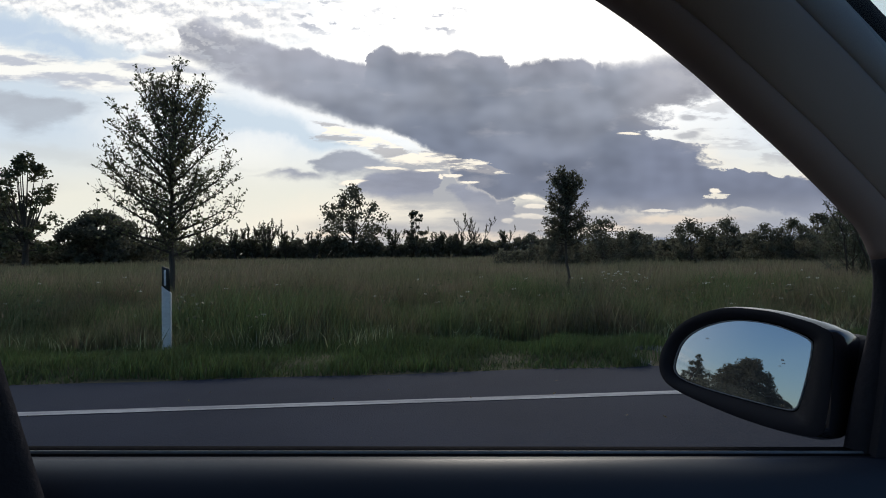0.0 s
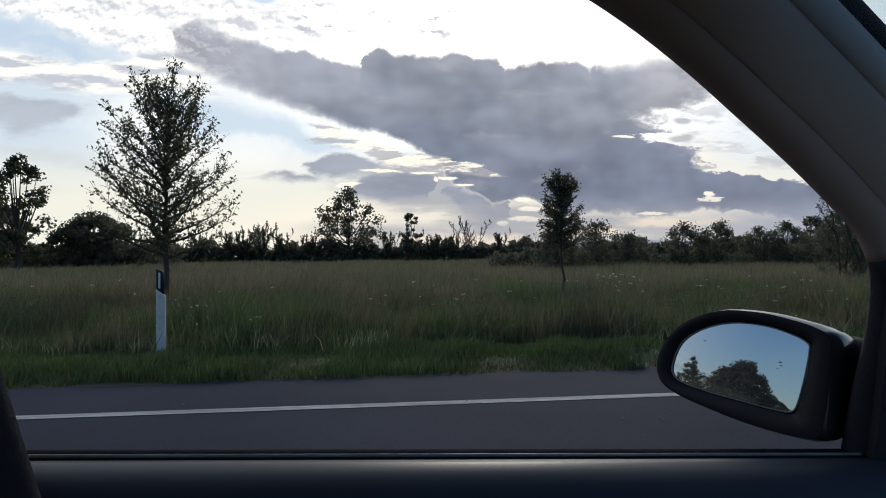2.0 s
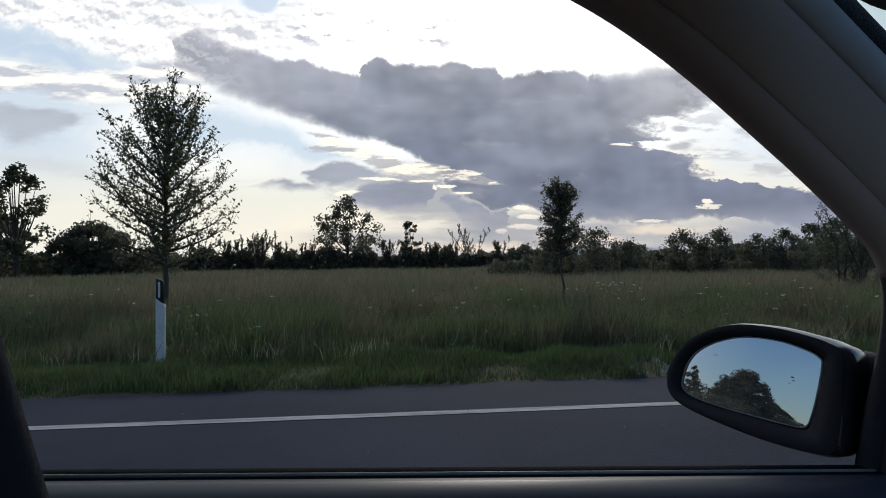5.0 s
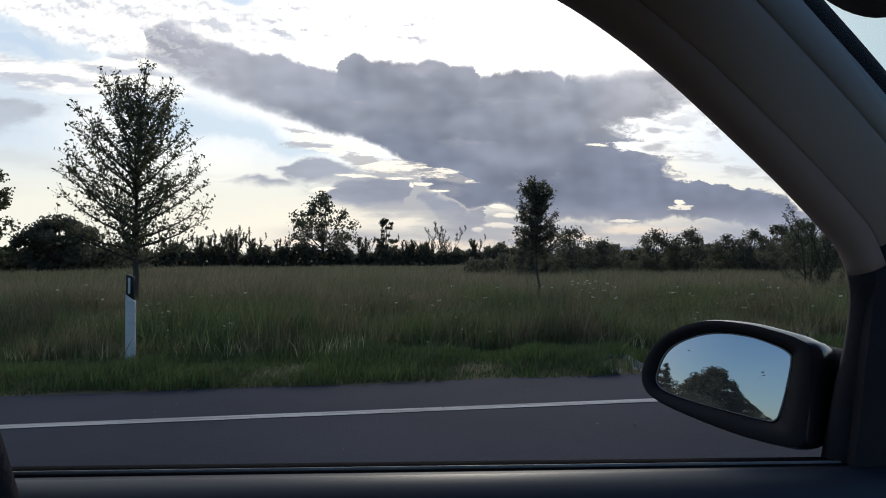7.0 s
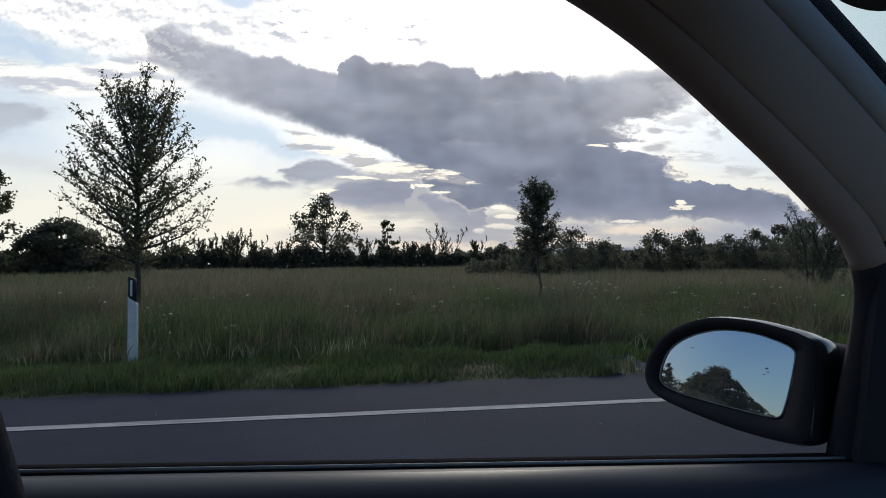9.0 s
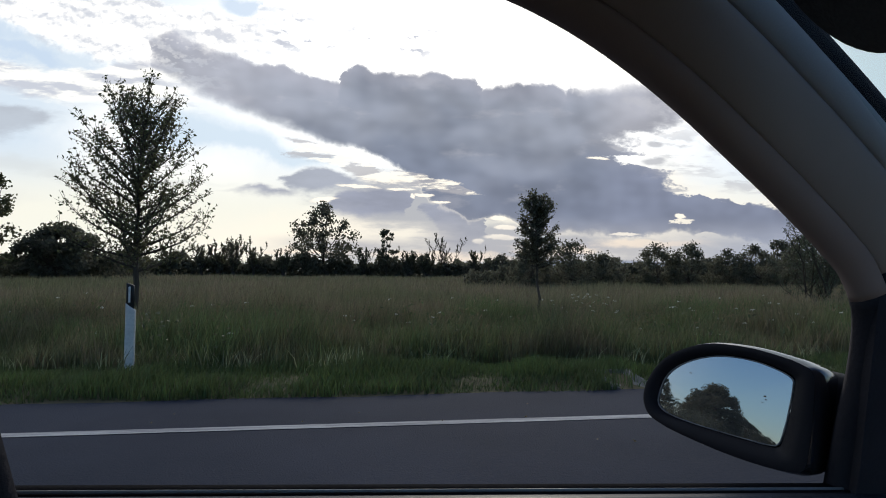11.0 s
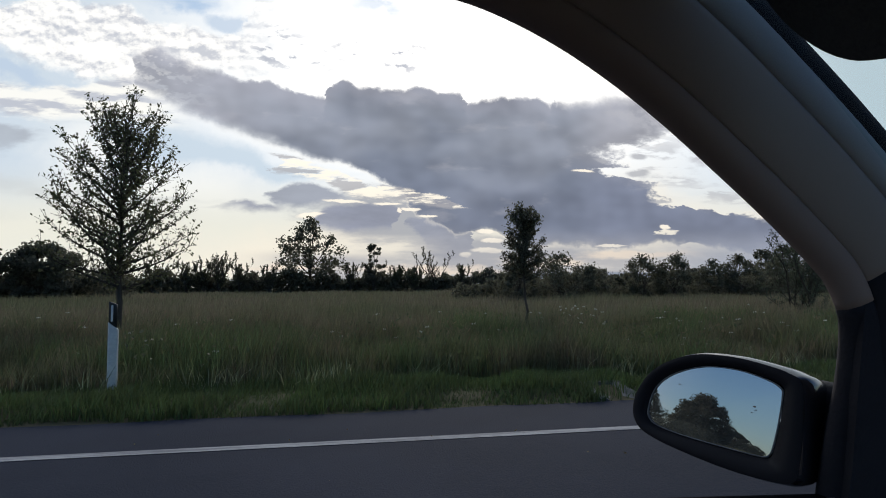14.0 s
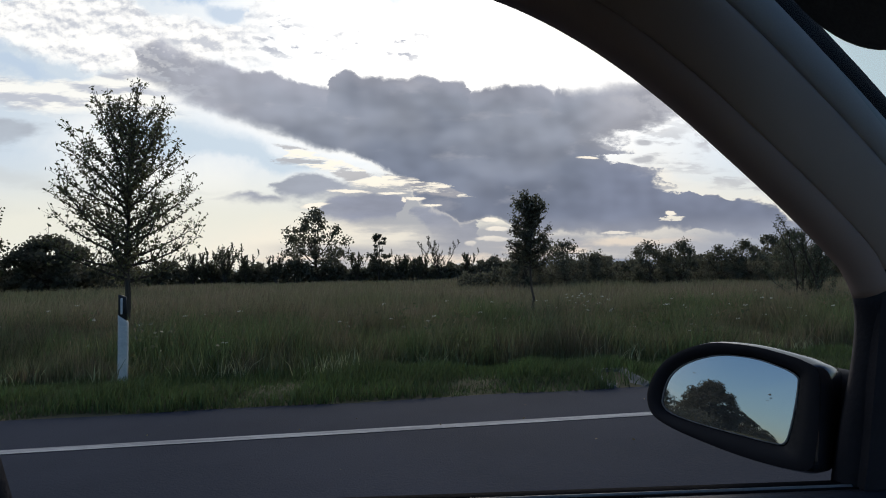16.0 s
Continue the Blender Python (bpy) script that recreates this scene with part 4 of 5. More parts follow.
def plant_trees():
    # the young trees and bushes beside the car
    tree("young_tree", "young leafy roadside tree with upswept twigs and dark trunk", 21, 4.50, 1.40, first=0.27, limbs=54, rise=0.66, twigs=5, per_metre=17, leaf=0.076, oval=0.27, at=(-4.5, 12.7, -0.05), turn=40, stem_r=0.065, crown_low=0.75)
    tree("young_tree", "slim young tree with a compact egg-shaped crown", 22, 2.98, 0.50, first=0.46, limbs=48, rise=0.42, twigs=4, per_metre=40, leaf=0.062, oval=0.40, at=(4.13, 13.1, -0.05), turn=10, stem_r=0.030, crown_low=0.65, leafmat=LEAF_DARK)
    tree("willow_bush", "grey-green willow bush with upright twigs", 23, 3.0, 1.6, first=0.03, limbs=44, rise=1.6, twigs=4, per_metre=26, leaf=0.085, narrow=0.25, at=(13.7, 15.7, -0.1), stems=5, leafmat=LEAF_GREY, category="bush", stem_r=0.030)
    # field trees
    big_tree("field_tree", "old ivy-clad tree with a broken rounded crown", 31, 14.2, 12.5, (-6.4, 113, 0), 0.12, 62, 56, 0.55)
    big_tree("field_tree", "tall slender tree with a loose leafy crown", 32, 10.9, 5.2, (-32.6, 56, 0), 0.06, 70, 60, 0.30, LEAF)
    big_tree("field_tree", "broad dark round tree in the field hedge", 33, 7.2, 9.0, (-39.5, 62, 0), 0.03, 90, 100, 0.40)
    big_tree("field_tree", "broad dark round tree in the field hedge", 34, 5.8, 8.0, (-30.0, 64, 0), 0.03, 80, 90, 0.40)
    big_tree("field_tree", "narrow pointed tree above the field hedge", 35, 9.6, 4.4, (5.4, 110, 0), 0.10, 34, 46, 0.42)
    tree("bare_bush", "leafless grey bush with fine upright twigs", 36, 8.7, 3.0, first=0.12, limbs=40, rise=2.0, twigs=3, per_metre=0.9, leaf=0.26, twig_r=0.035, at=(17.2, 110, 0), stems=5, category="bush", stem_r=0.09, sides=4)
    tree("bare_bush", "sparse pollarded bush with upright shoots", 37, 6.8, 3.6, first=0.10, limbs=50, rise=2.4, twigs=3, per_metre=3.0, leaf=0.34, twig_r=0.035, at=(-22.0, 108, 0), stems=7, category="bush", stem_r=0.09, sides=4)
    pollard = tree("bare_bush", "sparse pollarded bush with upright shoots", 38, 6.2, 3.2, first=0.10, limbs=40, rise=2.4, twigs=3, per_metre=3.0, leaf=0.34, twig_r=0.035, at=(-27.5, 109, 0), stems=6, category="bush", group="pollarded bushes in the far hedge", stem_r=0.09, sides=4)
    for i, (x, size) in enumerate(((-18.4, 1.0), (-24.6, 1.06), (-33.5, 0.92), (-38.8, 1.0), (-44.5, 0.9), (-50.5, 0.98), (-13.2, 0.88), (1.2, 0.92), (9.6, 0.95), (13.0, 0.86), (22.5, 0.9))):
        copy_thing(pollard, pose(x, 108.5 + (i % 3), 0, 0, 0, i * 71) @ Matrix.Diagonal((size, size, size * (0.94 + 0.04 * (i % 4)), 1)))
    for i, (x, y, h, w) in enumerate(((12.3, 40, 3.0, 3.0), (15.3, 40, 3.5, 4.0), (18.0, 41, 2.7, 3.4), (22.4, 41, 3.3, 3.8), (25.0, 41, 3.6, 3.6), (28.4, 41, 3.1, 3.4), (30.6, 41, 3.5, 3.6), (34.0, 41, 3.3, 3.6), (38.5, 42, 3.5, 3.8))):
        big_tree("field_shrub", "dark leafy shrub in the field hedge", 50 + i, h, w, (x, y, 0), 0.03, 60, 70, 0.15, LEAF_DARK, "shrub", 1.0, "field hedge shrubs")
    hedgerow("far_hedgerow", "dark uneven hedgerow across the far field", 5, -150, 200, 112, 5.6, 0.75, 70000, 0.36)
    hedgerow("near_hedgerow", "dark thicket of shrubs at the field edge", 8, -75, -22, 66, 4.4, 0.42, 14000, 0.4)
    hedgerow("near_hedgerow", "dark thicket of shrubs at the field edge", 9, 8, 75, 43, 2.3, 0.22, 26000, 0.45)
    hedgerow("distant_woods", "low dark line of distant woods", 14, -900, 1100, 640, 13.0, 2.6, 22000, 0.3)
    # trees behind, which the wing mirror shows
    big_tree("roadside_tree", "large round-topped dark tree beside the road behind", 61, 22.0, 20.0, (-205, 35, 0), 0.03, 150, 140, 0.80)
    big_tree("roadside_tree", "dark leafy tree beside the road behind", 62, 12.0, 10.0, (-225, 27, 0), 0.06, 50, 90, 0.55)
    big_tree("roadside_tree", "slender leafy tree beside the road behind", 63, 15.0, 6.0, (-148, 38.5, 0), 0.10, 40, 70, 0.36)
    big_tree("roadside_tree", "dark leafy tree beside the road behind", 64, 14.0, 11.0, (-185, 47, 0), 0.06, 50, 90, 0.5)
    big_tree("roadside_tree", "low dark tree beside the road behind", 65, 10.5, 10.0, (-265, 27, 0), 0.06, 50, 80, 0.5)
    big_tree("roadside_tree", "low dark tree beside the road behind", 66, 9.0, 10.0, (-300, 24, 0), 0.06, 50, 80, 0.5)
    hedgerow("near_hedgerow", "dark hedge along the road behind", 17, -420, -130, 32, 8.0, 0.7, 14000, 0.4)
    # the row goes on along the road, behind and ahead
    tree("tall_young_tree", "tall leafy young tree with a loose open crown", 71, 6.8, 1.7, first=0.22, limbs=34, rise=0.8, twigs=3, per_metre=14, leaf=0.09, at=(-50, 19, 0), crown_low=0.5, sides=4)
    tree("willow_bush", "tall grey-green willow bush bent by the wind", 72, 5.0, 1.6, first=0.10, limbs=44, rise=1.5, twigs=3, per_metre=14, leaf=0.10, narrow=0.25, at=(-29.5, 13.2, 0), stems=5, leafmat=LEAF_GREY, category="bush", lean=(0.08, 0), stem_r=0.03, sides=4)
    big_tree("field_tree", "lollipop-shaped field tree with a clean trunk", 73, 11.0, 5.0, (-44, 58, 0), 0.42, 40, 60, 0.32, LEAF)
    shrub = tree("roadside_shrub", "dense dark leafy shrub beside the road", 81, 3.3, 1.7, first=0.06, limbs=52, rise=1.1, twigs=3, per_metre=16, leaf=0.10, at=(36, 17, -0.1), stems=5, category="shrub", group="roadside shrubs", stem_r=0.03, sides=4)
    for i, (x, y, s) in enumerate(((31, 18, 0.85), (40.5, 19, 0.9), (46, 18, 0.95), (52, 19, 1.0), (58.5, 17, 1.0), (64, 17, 1.1), (69.5, 18, 1.15), (82, 16, 0.95), (88, 16, 1.2), (93.5, 17, 1.0), (104, 17, 1.15), (109.5, 16, 1.05), (113, 15, 1.1), (125, 16, 0.9))):
        copy_thing(shrub, pose(x, y, -0.1, 0, 0, i * 67) @ Matrix.Diagonal((s, s, s * (0.92 + 0.03 * (i % 5)), 1)))
    row = tree("row_tree", "young roadside tree with an upswept leafy crown", 82, 5.0, 1.35, first=0.20, limbs=34, rise=0.9, twigs=3, per_metre=15, leaf=0.09, at=(76, 13, -0.05), group="row of young roadside trees", crown_low=0.5, stem_r=0.05, sides=4)
    for i, (x, s) in enumerate(((42, 0.8), (61, 0.85), (115, 1.05), (121, 0.95), (134, 0.9), (147, 0.85), (158, 0.75), (176, 0.85), (190, 0.9), (198, 0.8), (212, 0.75), (227, 0.7))):
        copy_thing(row, pose(x, 13 + (i % 3) * 0.4, -0.05, 0, 0, i * 51) @ Matrix.Diagonal((s * (0.8 + 0.1 * (i % 4)), s * (0.8 + 0.1 * (i % 4)), s, 1)))
    willow = tree("row_willow", "wind-blown grey-green willow with many stems", 83, 4.9, 1.5, first=0.10, limbs=44, rise=1.5, twigs=3, per_metre=15, leaf=0.10, narrow=0.26, at=(54, 15, -0.1), stems=5, leafmat=LEAF_GREY, group="row of willows", stem_r=0.03, sides=4)
    for x, y, s in ((94.5, 14.5, 0.95), (168, 13, 1.0), (205, 13, 0.92)):
        copy_thing(willow, pose(x, y, -0.1, 0, 0, x * 7) @ Matrix.Diagonal((s, s, s, 1)))
    for i, (x, y, h, w) in enumerate(((95, 120, 9, 9), (103, 122, 10, 11), (180, 150, 11, 10), (192, 152, 12, 14), (206, 150, 12, 16), (260, 160, 9, 12))):
        big_tree("field_tree", "dark rounded tree on the far field edge", 90 + i, h, w, (x, y, 0), 0.08, 36, 50, 0.6)
    hedgerow("near_hedgerow", "low dark hedge along the field edge", 19, 110, 330, 46, 2.4, 0.30, 12000, 0.3)
    # a bare bent reed-like stem, and a thin stake
    V, F = tubes([(np.array(a), np.array(b), 0.02, 0.012) for a, b in zip(spline([(62, 14, 0), (62.3, 14, 2.4), (63.0, 14, 3.7), (64.2, 14, 4.1)], 4), spline([(62, 14, 0), (62.3, 14, 2.4), (63.0, 14, 3.7), (64.2, 14, 4.1)], 4)[1:])], 4)
    tagged(new("bent_sapling", mesh_of("bent_sapling", V, F, BARK, True)), "long bare bent sapling above the shrubs", "sapling")


plant_trees()


# ---------------------------------------------------------------- the car, standing on the road
car = tagged(new("car"), "dark small car with grey plastic interior and open driver window", "car")


def belt(x):
    """Height of the window sill, which falls a little towards the front."""
    return 0.990 - 0.042 * x


def door():
    # inner panel: a rounded ledge below the sill, then a falling face
    prof = [(0.603, -0.003), (0.592, -0.003), (0.578, -0.007), (0.564, -0.016), (0.554, -0.030), (0.547, -0.050), (0.541, -0.085), (0.53, -0.15), (0.47, -0.30), (0.46, -0.40), (0.50, -0.72), (0.603, -0.72)]
    bm = bmesh.new()
    loft(bm, [[(x, y, belt(x) + z) for y, z in prof] for x in np.linspace(-0.62, 0.86, 14)])
    panel = part("door_panel", smooth_all(bm), DOOR_TRIM, car, "black grained plastic door panel with a soft sheen")
    # seals and the bright edge between them
    for name, y0, y1, z0, z1, mat, lab in (("inner_seal", 0.6035, 0.6085, -0.03, -0.0015, SEAL, "black rubber inner window seal"),
                                           ("edge_strip", 0.6092, 0.6112, -0.03, 0.0004, EDGE, "thin pale edge in the window slot"),
                                           ("outer_seal", 0.6120, 0.6320, -0.03, -0.0005, SEAL, "black rubber outer window seal")):
        bm = bmesh.new()
        h = (z1 - z0)
        rings = []
        for x in np.linspace(-0.45, 0.60, 12):
            c = belt(x)
            rings.append([(x, y0, c + z0), (x, y1, c + z0), (x, y1, c + z1 - h * 0.12), (x, (y0 + y1) / 2 + (y1 - y0) * 0.25, c + z1), (x, (y0 + y1) / 2 - (y1 - y0) * 0.25, c + z1), (x, y0, c + z1 - h * 0.12)])
        loft(bm, rings)
        part(name, smooth_all(bm), mat, car, lab)
    # outer door skin
    skin = [(0.6325, -0.012), (0.6455, -0.016), (0.652, -0.03), (0.664, -0.16), (0.668, -0.36), (0.66, -0.60), (0.65, -0.72), (0.61, -0.72), (0.61, -0.05), (0.6455, -0.03)]
    bm = bmesh.new()
    loft(bm, [[(x, y, belt(x) + z) for y, z in skin] for x in np.linspace(-0.62, 0.86, 10)])
    part("door_skin", smooth_all(bm), BODY, car)


# lower rim of the window frame: roof rail, raked pillar and upright front edge, as x and z in the door's leaning plane
RIM_LINE = spline([(-1.30, 1.500), (-0.80, 1.532), (-0.40, 1.536), (-0.10, 1.515), (0.05, 1.486), (0.111, 1.472), (0.173, 1.448), (0.234, 1.416), (0.295, 1.377), (0.356, 1.333), (0.418, 1.287), (0.479, 1.238), (0.510, 1.208), (0.532, 1.165), (0.536, 1.10), (0.530, 1.03), (0.527, 0.92)], 5)


def lean_y(z):
    return 0.62 - 0.2 * (z - 1.0)


def rim_rows():
    rows = []
    for i, p in enumerate(RIM_LINE):
        a, b = RIM_LINE[max(i - 1, 0)], RIM_LINE[min(i + 1, len(RIM_LINE) - 1)]
        t = (b - a) / np.linalg.norm(b - a)
        rows.append((p, np.array([-t[1], t[0]])))
    return rows


def sweep(name, section, mat, label, start, stop, ends=None):
    """Sweeps a section along the rim line: rows of (offset outward, inward depth); ends scales the offsets along the way."""
    rows = rim_rows()[start:stop]
    bm = bmesh.new()
    rings = []
    for i, (p, nrm) in enumerate(rows):
        s = 1.0 if ends is None else np.interp(i / max(1, len(rows) - 1), (0, 1), ends)
        ring = []
        for o, dep in section:
            q = p + nrm * o * s
            ring.append((q[0], lean_y(q[1]) + dep, q[1]))
        rings.append(ring)
    loft(bm, rings)
    return part(name, smooth_all(bm), mat, car, label)


def pillars():
    n = len(RIM_LINE)
    low = n - 12
    sweep("door_frame", [(0.0, 0.000), (0.002, -0.012), (0.012, -0.020), (0.025, -0.022), (0.0300, -0.0195), (0.034, 0.035), (0.028, 0.035), (0.007, 0.010)], FRAME_TRIM, "dark brown rim of the door window frame", 0, n - 17)
    sweep("front_upright", [(0.0, 0.000), (0.002, -0.012), (0.012, -0.020), (0.026, -0.021), (0.032, -0.012), (0.036, 0.035), (0.030, 0.035), (0.007, 0.010)], RUBBER, "black upright edge beside the mirror", n - 18, n)
    sweep("pillar_trim", [(0.0272, -0.0185), (0.030, -0.0225), (0.050, -0.027), (0.068, -0.029), (0.084, -0.0275), (0.0928, -0.0235), (0.0938, -0.016), (0.093, 0.03), (0.031, 0.03)], TRIM, "dark grey grained windscreen pillar trim", 18, n - 19, (1.10, 1.0))
    # lower end of the same trim, in black to stand for its shade
    sweep("shaded_pillar_trim", [(0.0272, -0.0185), (0.030, -0.0225), (0.050, -0.027), (0.068, -0.029), (0.084, -0.0275), (0.0928, -0.0235), (0.0938, -0.016), (0.093, 0.03), (0.031, 0.03)], RUBBER, "lower windscreen pillar trim, coloured black for shade", n - 20, n)
    # strip turned to the windscreen; its lighter colour includes the light falling there
    sweep("pillar_cover", [(0.0942, -0.019), (0.0955, -0.0245), (0.109, -0.0262), (0.123, -0.0235), (0.130, -0.012), (0.131, 0.0), (0.131, 0.03), (0.0942, 0.03)], TRIM_LIT, "slate grey plastic strip along the windscreen, lightened as if lit through it", 18, n - 17, (1.10, 1.0))
    sweep("windscreen_seal", [(0.1314, -0.010), (0.138, -0.012), (0.150, -0.006), (0.152, 0.02), (0.1314, 0.02)], RUBBER, "black rubber windscreen seal", 18, n, (1.10, 1.0))
    # rear edge of the window
    bm = bmesh.new()
    rings = []
    inner = []
    for z in np.linspace(0.90, 1.56, 9):
        x = -0.2935 - 0.16 * (z - 1.04)
        y = lean_y(z) - 0.10
        rings.append([(x, y, z), (x - 0.004, y - 0.010, z), (x - 0.016, y - 0.016, z), (x - 0.045, y - 0.018, z), (x - 0.110, y + 0.10, z), (x - 0.100, y + 0.13, z), (x - 0.040, y + 0.05, z)])
        inner.append([(x - 0.046, y - 0.020, z), (x - 0.056, y - 0.034, z), (x - 0.09, y - 0.040, z), (x - 0.17, y - 0.030, z), (x - 0.20, y + 0.02, z), (x - 0.20, y + 0.13, z), (x - 0.112, y + 0.13, z)])
    loft(bm, rings)
    part("centre_pillar", smooth_all(bm), RUBBER, car, "black plastic centre pillar beside the window")
    bm = bmesh.new()
    loft(bm, inner)
    part("pillar_cover", smooth_all(bm), TRIM, car, "grey plastic cover of the centre pillar")
    # mirror corner panel
    bm = bmesh.new()
    rings = []
    for x in np.linspace(0.540, 0.80, 6):
        top = np.interp(x, (0.55, 0.80), (1.20, 1.02))
        rings.append([(x, lean_y(0.94), 0.94), (x, lean_y(top), top), (x, lean_y(top) - 0.02, top), (x, lean_y(1.0) - 0.03, 1.0), (x, lean_y(0.94) - 0.03, 0.94)])
    loft(bm, rings)
    part("mirror_corner_panel", bm, RUBBER, car, "black corner panel behind the wing mirror")


# wing mirror: its own plane, with a to the car's side, b up, c towards the rear
MC = Vector((0.477, 0.747, 1.042))
MN = Vector((-0.908, -0.392, 0.155)).normalized()
MA = Vector((0, 0, 1)).cross(MN).normalized()
MB = MN.cross(MA)
OUTLINE = [(-0.1035, -0.016), (-0.092, 0.018), (-0.062, 0.042), (-0.015, 0.0575), (0.035, 0.0585), (0.072, 0.0510), (0.0905, 0.0430), (0.0935, 0.033), (0.0900, 0.000), (0.0845, -0.030), (0.079, -0.0430), (0.066, -0.0462), (0.025, -0.0455), (-0.035, -0.0430), (-0.078, -0.0385), (-0.098, -0.031)]
SHELL = [(-0.127, -0.016), (-0.116, 0.018), (-0.086, 0.050), (-0.030, 0.073), (0.030, 0.0755), (0.078, 0.069), (0.105, 0.062), (0.120, 0.050), (0.122, 0.000), (0.120, -0.040), (0.114, -0.066), (0.085, -0.0725), (0.025, -0.0715), (-0.040, -0.064), (-0.088, -0.055), (-0.117, -0.042)]


def closed_curve(points, steps=4):
    loop = spline(list(points[-2:]) + list(points) + list(points[:2]), steps)
    return loop[2 * steps:(2 + len(points)) * steps]


def mirror_point(a, b, c):
    return MC + MA * a + MB * b + MN * c


def wing_mirror():
    glass, shell = closed_curve(OUTLINE), closed_curve(SHELL)
    bm = bmesh.new()
    # slightly domed glass
    rings = []
    for s in (0.08, 0.35, 0.65, 0.88, 1.0):
        rings.append([mirror_point(p[0] * s, p[1] * s, 0.0004 * (1 - s * s)) for p in glass])
    loft(bm, rings, caps=False)
    bm.faces.new([v for v in list(bm.verts)[:len(glass)]])
    # the housing: rim, then a bowl that closes towards the front
    hull = bmesh.new()
    rings = [[mirror_point(p[0] * 1.012, p[1] * 1.02, -0.004) for p in glass],
             [mirror_point(p[0] * 1.03, p[1] * 1.05, 0.004) for p in glass],
             [mirror_point(*(p * 0.35 + q * 0.65), 0.010) for p, q in zip(glass, shell)],
             [mirror_point(q[0] * 0.99, q[1] * 0.99, 0.008) for q in shell]]
    loft(hull, rings, caps=False)
    housing = part("mirror_housing", smooth_all(hull), HOUSING, car, "matt black oval wing mirror housing")
    cap = bmesh.new()
    rings = []
    for s, c in ((0.985, 0.006), (1.012, 0.001), (1.028, -0.008), (1.022, -0.030), (0.97, -0.060), (0.86, -0.088), (0.66, -0.106), (0.40, -0.116), (0.12, -0.120)):
        rings.append([mirror_point(q[0] * s + 0.02 * (1 - min(s, 1)), q[1] * s, c) for q in shell])
    loft(cap, rings, caps=False)
    part("mirror_cap", smooth_all(cap), BODY, housing, "glossy dark painted mirror cap")
    part("mirror_glass", smooth_all(bm), MIRROR, housing, "bluish mirror glass with a few water marks")
    # ground edge of the glass
    rim = bmesh.new()
    loft(rim, [[mirror_point(p[0] * a, p[1] * a, c) for p in glass] for a, c in ((0.980, 0.0010), (0.984, 0.0018), (1.000, 0.0022), (1.008, 0.0010))], caps=False)
    part("glass_edge", smooth_all(rim), EDGE, housing, "thin pale ground edge of the mirror glass")
    # arm to the corner panel
    arm = bmesh.new()
    rings = []
    for s in np.linspace(0, 1, 7):
        c = mirror_point(0.100, -0.006, -0.078).lerp(Vector((0.64, 0.60, 1.02)), s)
        ry, rz = 0.048 * (1 - 0.1 * s), 0.066 * (1 - 0.12 * s)
        rings.append([c + Vector((math.cos(a) * ry, 0, math.sin(a) * rz)) for a in np.linspace(0, 2 * math.pi, 20, endpoint=False)])
    loft(arm, rings)
    part("mirror_arm", smooth_all(arm), HOUSING, housing)
    # dried drops on the glass
    rng = random.Random(5)
    for a, b, r in ((0.058, 0.014, 0.0006), (0.0595, 0.010, 0.0004), (0.055, 0.006, 0.0003), (-0.052, 0.028, 0.0004)):
        d = bmesh.new()
        pts = [mirror_point(a + r * (0.8 + 0.4 * rng.random()) * math.cos(t), b + r * 1.5 * (0.8 + 0.4 * rng.random()) * math.sin(t), 0.0026) for t in np.linspace(0, 2 * math.pi, 9, endpoint=False)]
        low = [p - MN * 0.0016 for p in pts]
        loft(d, [low, pts])
        part("water_mark", d, TRIM, housing)


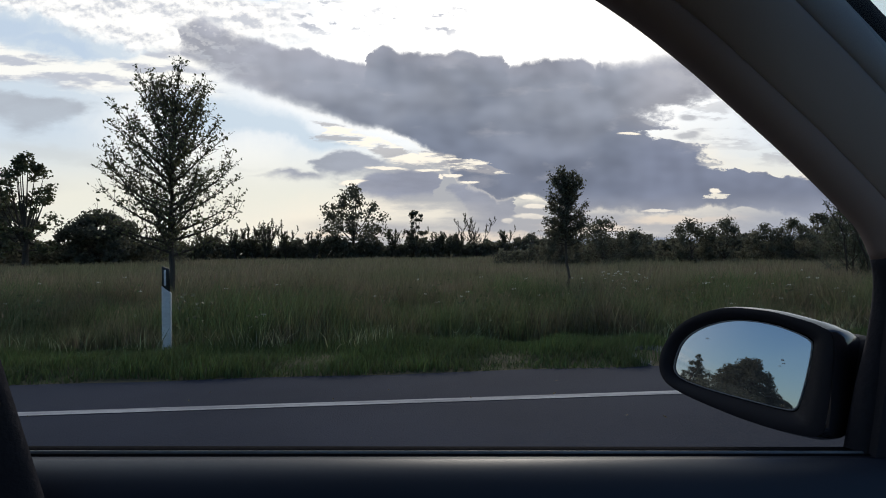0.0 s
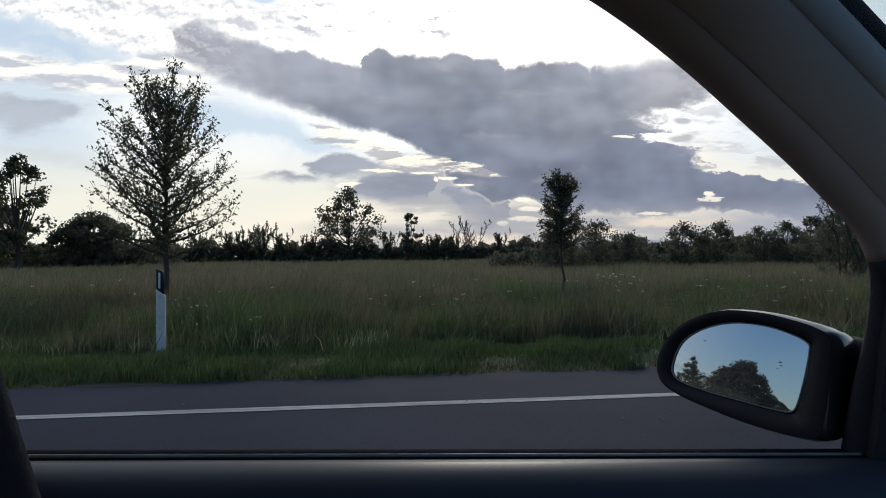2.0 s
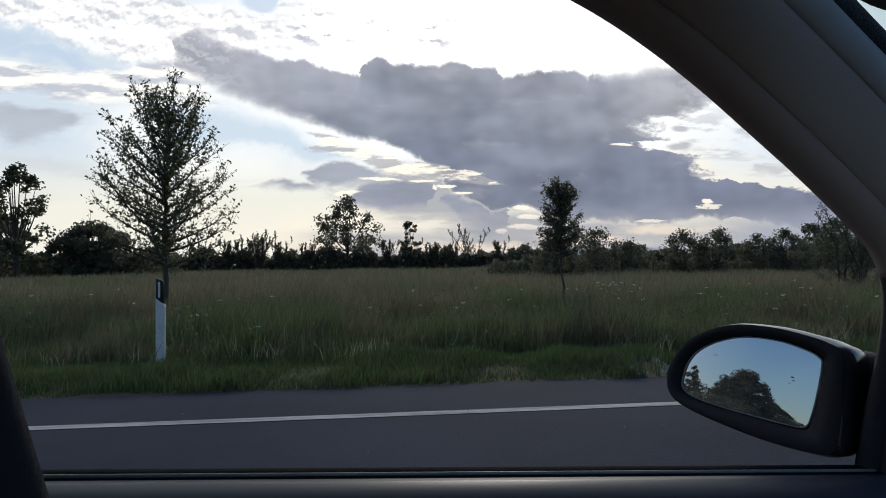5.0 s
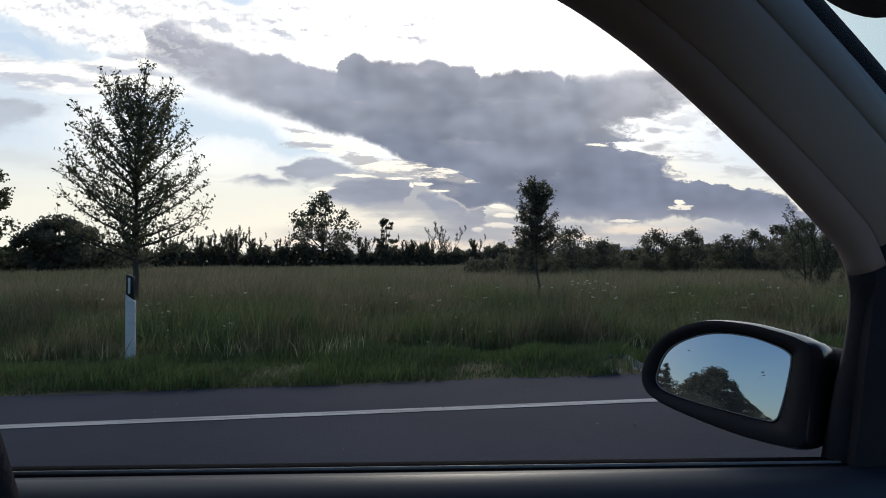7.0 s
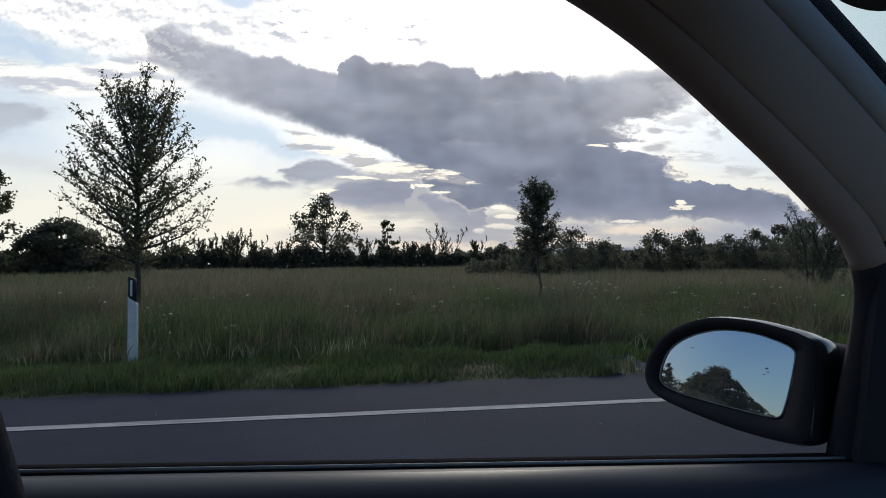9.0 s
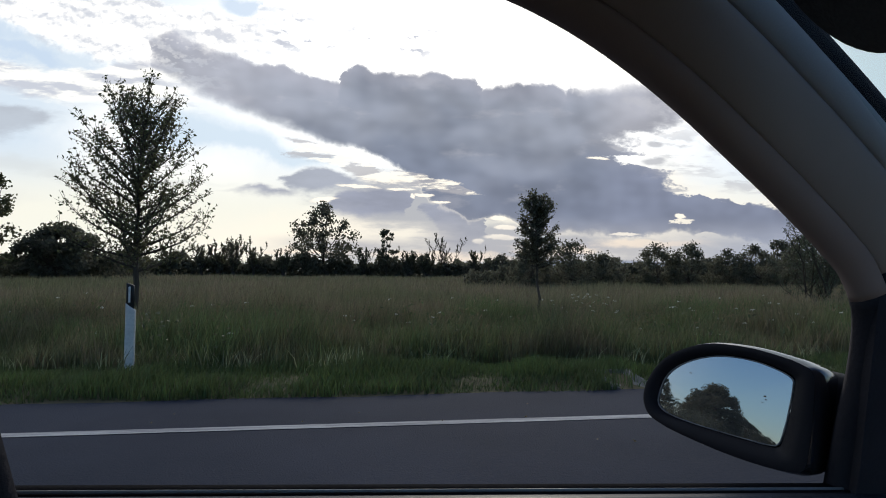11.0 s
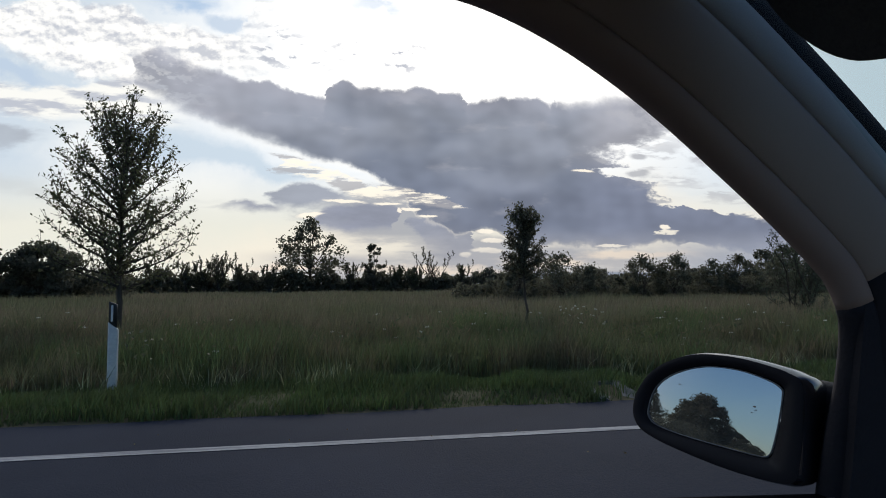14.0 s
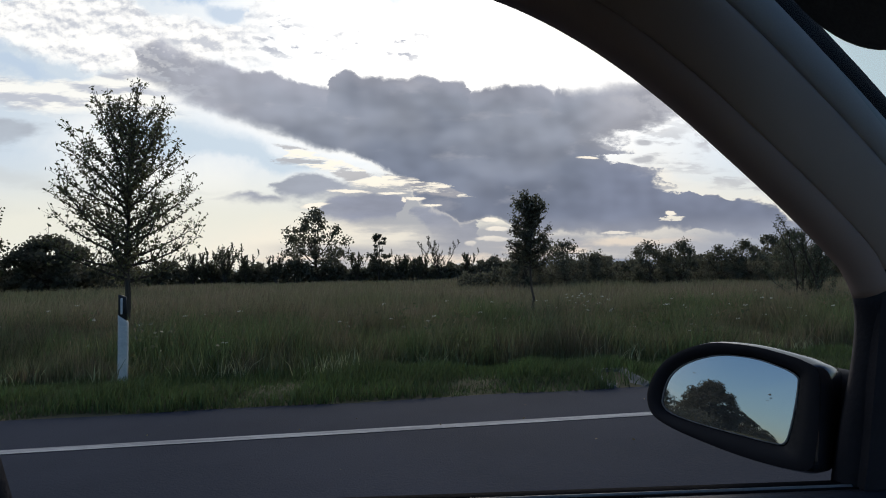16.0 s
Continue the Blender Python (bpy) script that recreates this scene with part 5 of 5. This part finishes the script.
def shell_of_car():
    # roof with lining
    bm = bmesh.new()
    rings = []
    for x, z, w in ((-1.75, 1.44, 0.50), (-1.4, 1.52, 0.52), (-0.7, 1.565, 0.53), (0.0, 1.56, 0.53), (0.30, 1.525, 0.52)):
        ring = []
        for s in np.linspace(-1, 1, 11):
            ring.append((x, -0.20 + s * (w + 0.18), z + 0.035 * (1 - s * s)))
        rings.append(ring + [(p[0], p[1], p[2] - 0.03) for p in reversed(ring)])
    loft(bm, rings)
    part("roof", smooth_all(bm), CLOTH, car, "grey cloth roof lining")
    # windscreen, from the scuttle to the roof edge
    bm = bmesh.new()
    rings = []
    for x, z, w in ((0.92, 1.00, 0.82), (0.64, 1.245, 0.78), (0.46, 1.41, 0.74), (0.33, 1.52, 0.72)):
        rings.append([(x + 0.03 * (1 - s * s), -0.20 + s * w, z) for s in np.linspace(-1, 1, 9)])
    loft(bm, rings, closed=False)
    glass = part("windscreen", smooth_all(bm), GLASS, car, "tinted windscreen glass")
    glass.visible_shadow = False
    # dashboard and bulkhead
    bm = bmesh.new()
    prof = [(0.42, 0.70), (0.45, 0.86), (0.52, 0.92), (0.70, 0.94), (0.90, 0.96), (0.95, 0.90), (0.95, 0.30), (0.55, 0.30)]
    loft(bm, [[(x, y, z) for x, z in prof] for y in np.linspace(-0.98, 0.44, 6)])
    part("dashboard", smooth_all(bm), TRIM, car)
    # far side: door, its pillars and glass line
    bm = bmesh.new()
    loft(bm, [[(x, y, z) for y, z in ((-1.02, 0.30), (-0.98, 0.55), (-1.0, 0.98), (-1.05, 0.99), (-1.11, 0.70), (-1.06, 0.26))] for x in np.linspace(-1.9, 0.95, 8)])
    part("far_door", smooth_all(bm), DOOR_TRIM, car)
    for x0, z0, x1, z1, wide in ((0.86, 0.98, 0.28, 1.53, 0.07), (-0.40, 0.98, -0.50, 1.56, 0.09), (-1.55, 0.98, -1.30, 1.53, 0.12)):
        bm = bmesh.new()
        loft(bm, [[(x0 + (x1 - x0) * s - wide / 2, -1.02 + 0.14 * s, z0 + (z1 - z0) * s), (x0 + (x1 - x0) * s + wide / 2, -1.02 + 0.14 * s, z0 + (z1 - z0) * s), (x0 + (x1 - x0) * s + wide / 2, -1.06 + 0.14 * s, z0 + (z1 - z0) * s), (x0 + (x1 - x0) * s - wide / 2, -1.06 + 0.14 * s, z0 + (z1 - z0) * s)] for s in np.linspace(0, 1, 6)])
        part("far_pillar", bm, TRIM, car)
    # rear quarter on this side, floor, tail
    bm = bmesh.new()
    loft(bm, [[(x, y, z) for y, z in ((0.60, 0.26), (0.58, 0.60), (0.59, 0.98), (0.62, 1.00), (0.655, 0.70), (0.64, 0.26))] for x in np.linspace(-2.0, -0.63, 6)])
    part("rear_quarter", smooth_all(bm), BODY, car)
    bm = bmesh.new()
    loft(bm, [[(-1.55 + 0.25 * s - 0.10, 0.60 - 0.10 * s, 0.98 + 0.55 * s), (-1.55 + 0.25 * s + 0.10, 0.60 - 0.10 * s, 0.98 + 0.55 * s), (-1.55 + 0.25 * s + 0.10, 0.64 - 0.10 * s, 0.98 + 0.55 * s), (-1.55 + 0.25 * s - 0.10, 0.64 - 0.10 * s, 0.98 + 0.55 * s)] for s in np.linspace(0, 1, 6)])
    part("rear_pillar", bm, TRIM, car)
    bm = bmesh.new()
    box(bm, -2.0, 1.0, -1.02, 0.62, 0.22, 0.27, 0.01)
    part("floor_pan", bm, RUBBER, car)
    bm = bmesh.new()
    loft(bm, [[(x, y, z) for x, z in ((-2.22, 0.28), (-2.28, 0.60), (-2.20, 0.98), (-1.95, 1.02), (-1.92, 0.28))] for y in np.linspace(-1.05, 0.64, 6)])
    part("tailgate", smooth_all(bm), BODY, car)
    bm = bmesh.new()
    rings = []
    for x, z in ((0.96, 0.95), (1.25, 0.91), (1.6, 0.82), (1.78, 0.66), (1.82, 0.30)):
        rings.append([(x, -0.20 + s * (0.86 - 0.08 * (x - 0.95)), z - 0.06 * s ** 4) for s in np.linspace(-1, 1, 9)] + [(x - 0.03, -0.20 + s * 0.6, 0.26) for s in np.linspace(1, -1, 9)])
    loft(bm, rings)
    part("front_body", smooth_all(bm), BODY, car)
    # sun visor, folded half down in front of the windscreen
    bm = bmesh.new()
    corner = []
    for y, s in spline([(0.10, 0.0), (0.412, 0.0), (0.428, 0.02), (0.434, 0.065), (0.430, 0.106), (0.412, 0.140), (0.380, 0.156), (0.30, 0.170), (0.10, 0.177)], 4):
        corner.append((y, s))
    rings = []
    for off, grow_in in ((-0.010, 0.004), (-0.007, 0.0), (0.007, 0.0), (0.010, 0.004)):
        rings.append([(0.285 + 0.82 * s * 0.80 + off * 0.65, y - grow_in, 1.520 - 0.82 * s + off * 0.75) for y, s in corner])
    loft(bm, rings)
    part("sun_visor", smooth_all(bm), CLOTH, car, "dark sun visor folded in front of the windscreen")


def wheels():
    for x, y in ((1.18, 0.60), (1.18, -1.00), (-1.45, 0.60), (-1.45, -1.00)):
        bm = bmesh.new()
        prof = [(0.19, -0.09), (0.26, -0.095), (0.295, -0.07), (0.30, 0.0), (0.295, 0.07), (0.26, 0.095), (0.19, 0.09)]
        loft(bm, [[(x + r * math.cos(a), y + w, 0.302 + r * math.sin(a)) for r, w in prof] for a in np.linspace(0, 2 * math.pi, 33)], closed=False)
        tyre = part("wheel", smooth_all(bm), TYRE, car, "black rubber tyre")
        bm = bmesh.new()
        out = 1 if y > 0 else -1
        bmesh.ops.create_cone(bm, cap_ends=True, segments=32, radius1=0.195, radius2=0.185, depth=0.15, matrix=pose(x, y, 0.302, 90))
        part("rim", bm, RIM, tyre, "grey alloy rim")


door()
pillars()
wing_mirror()
shell_of_car()
wheels()
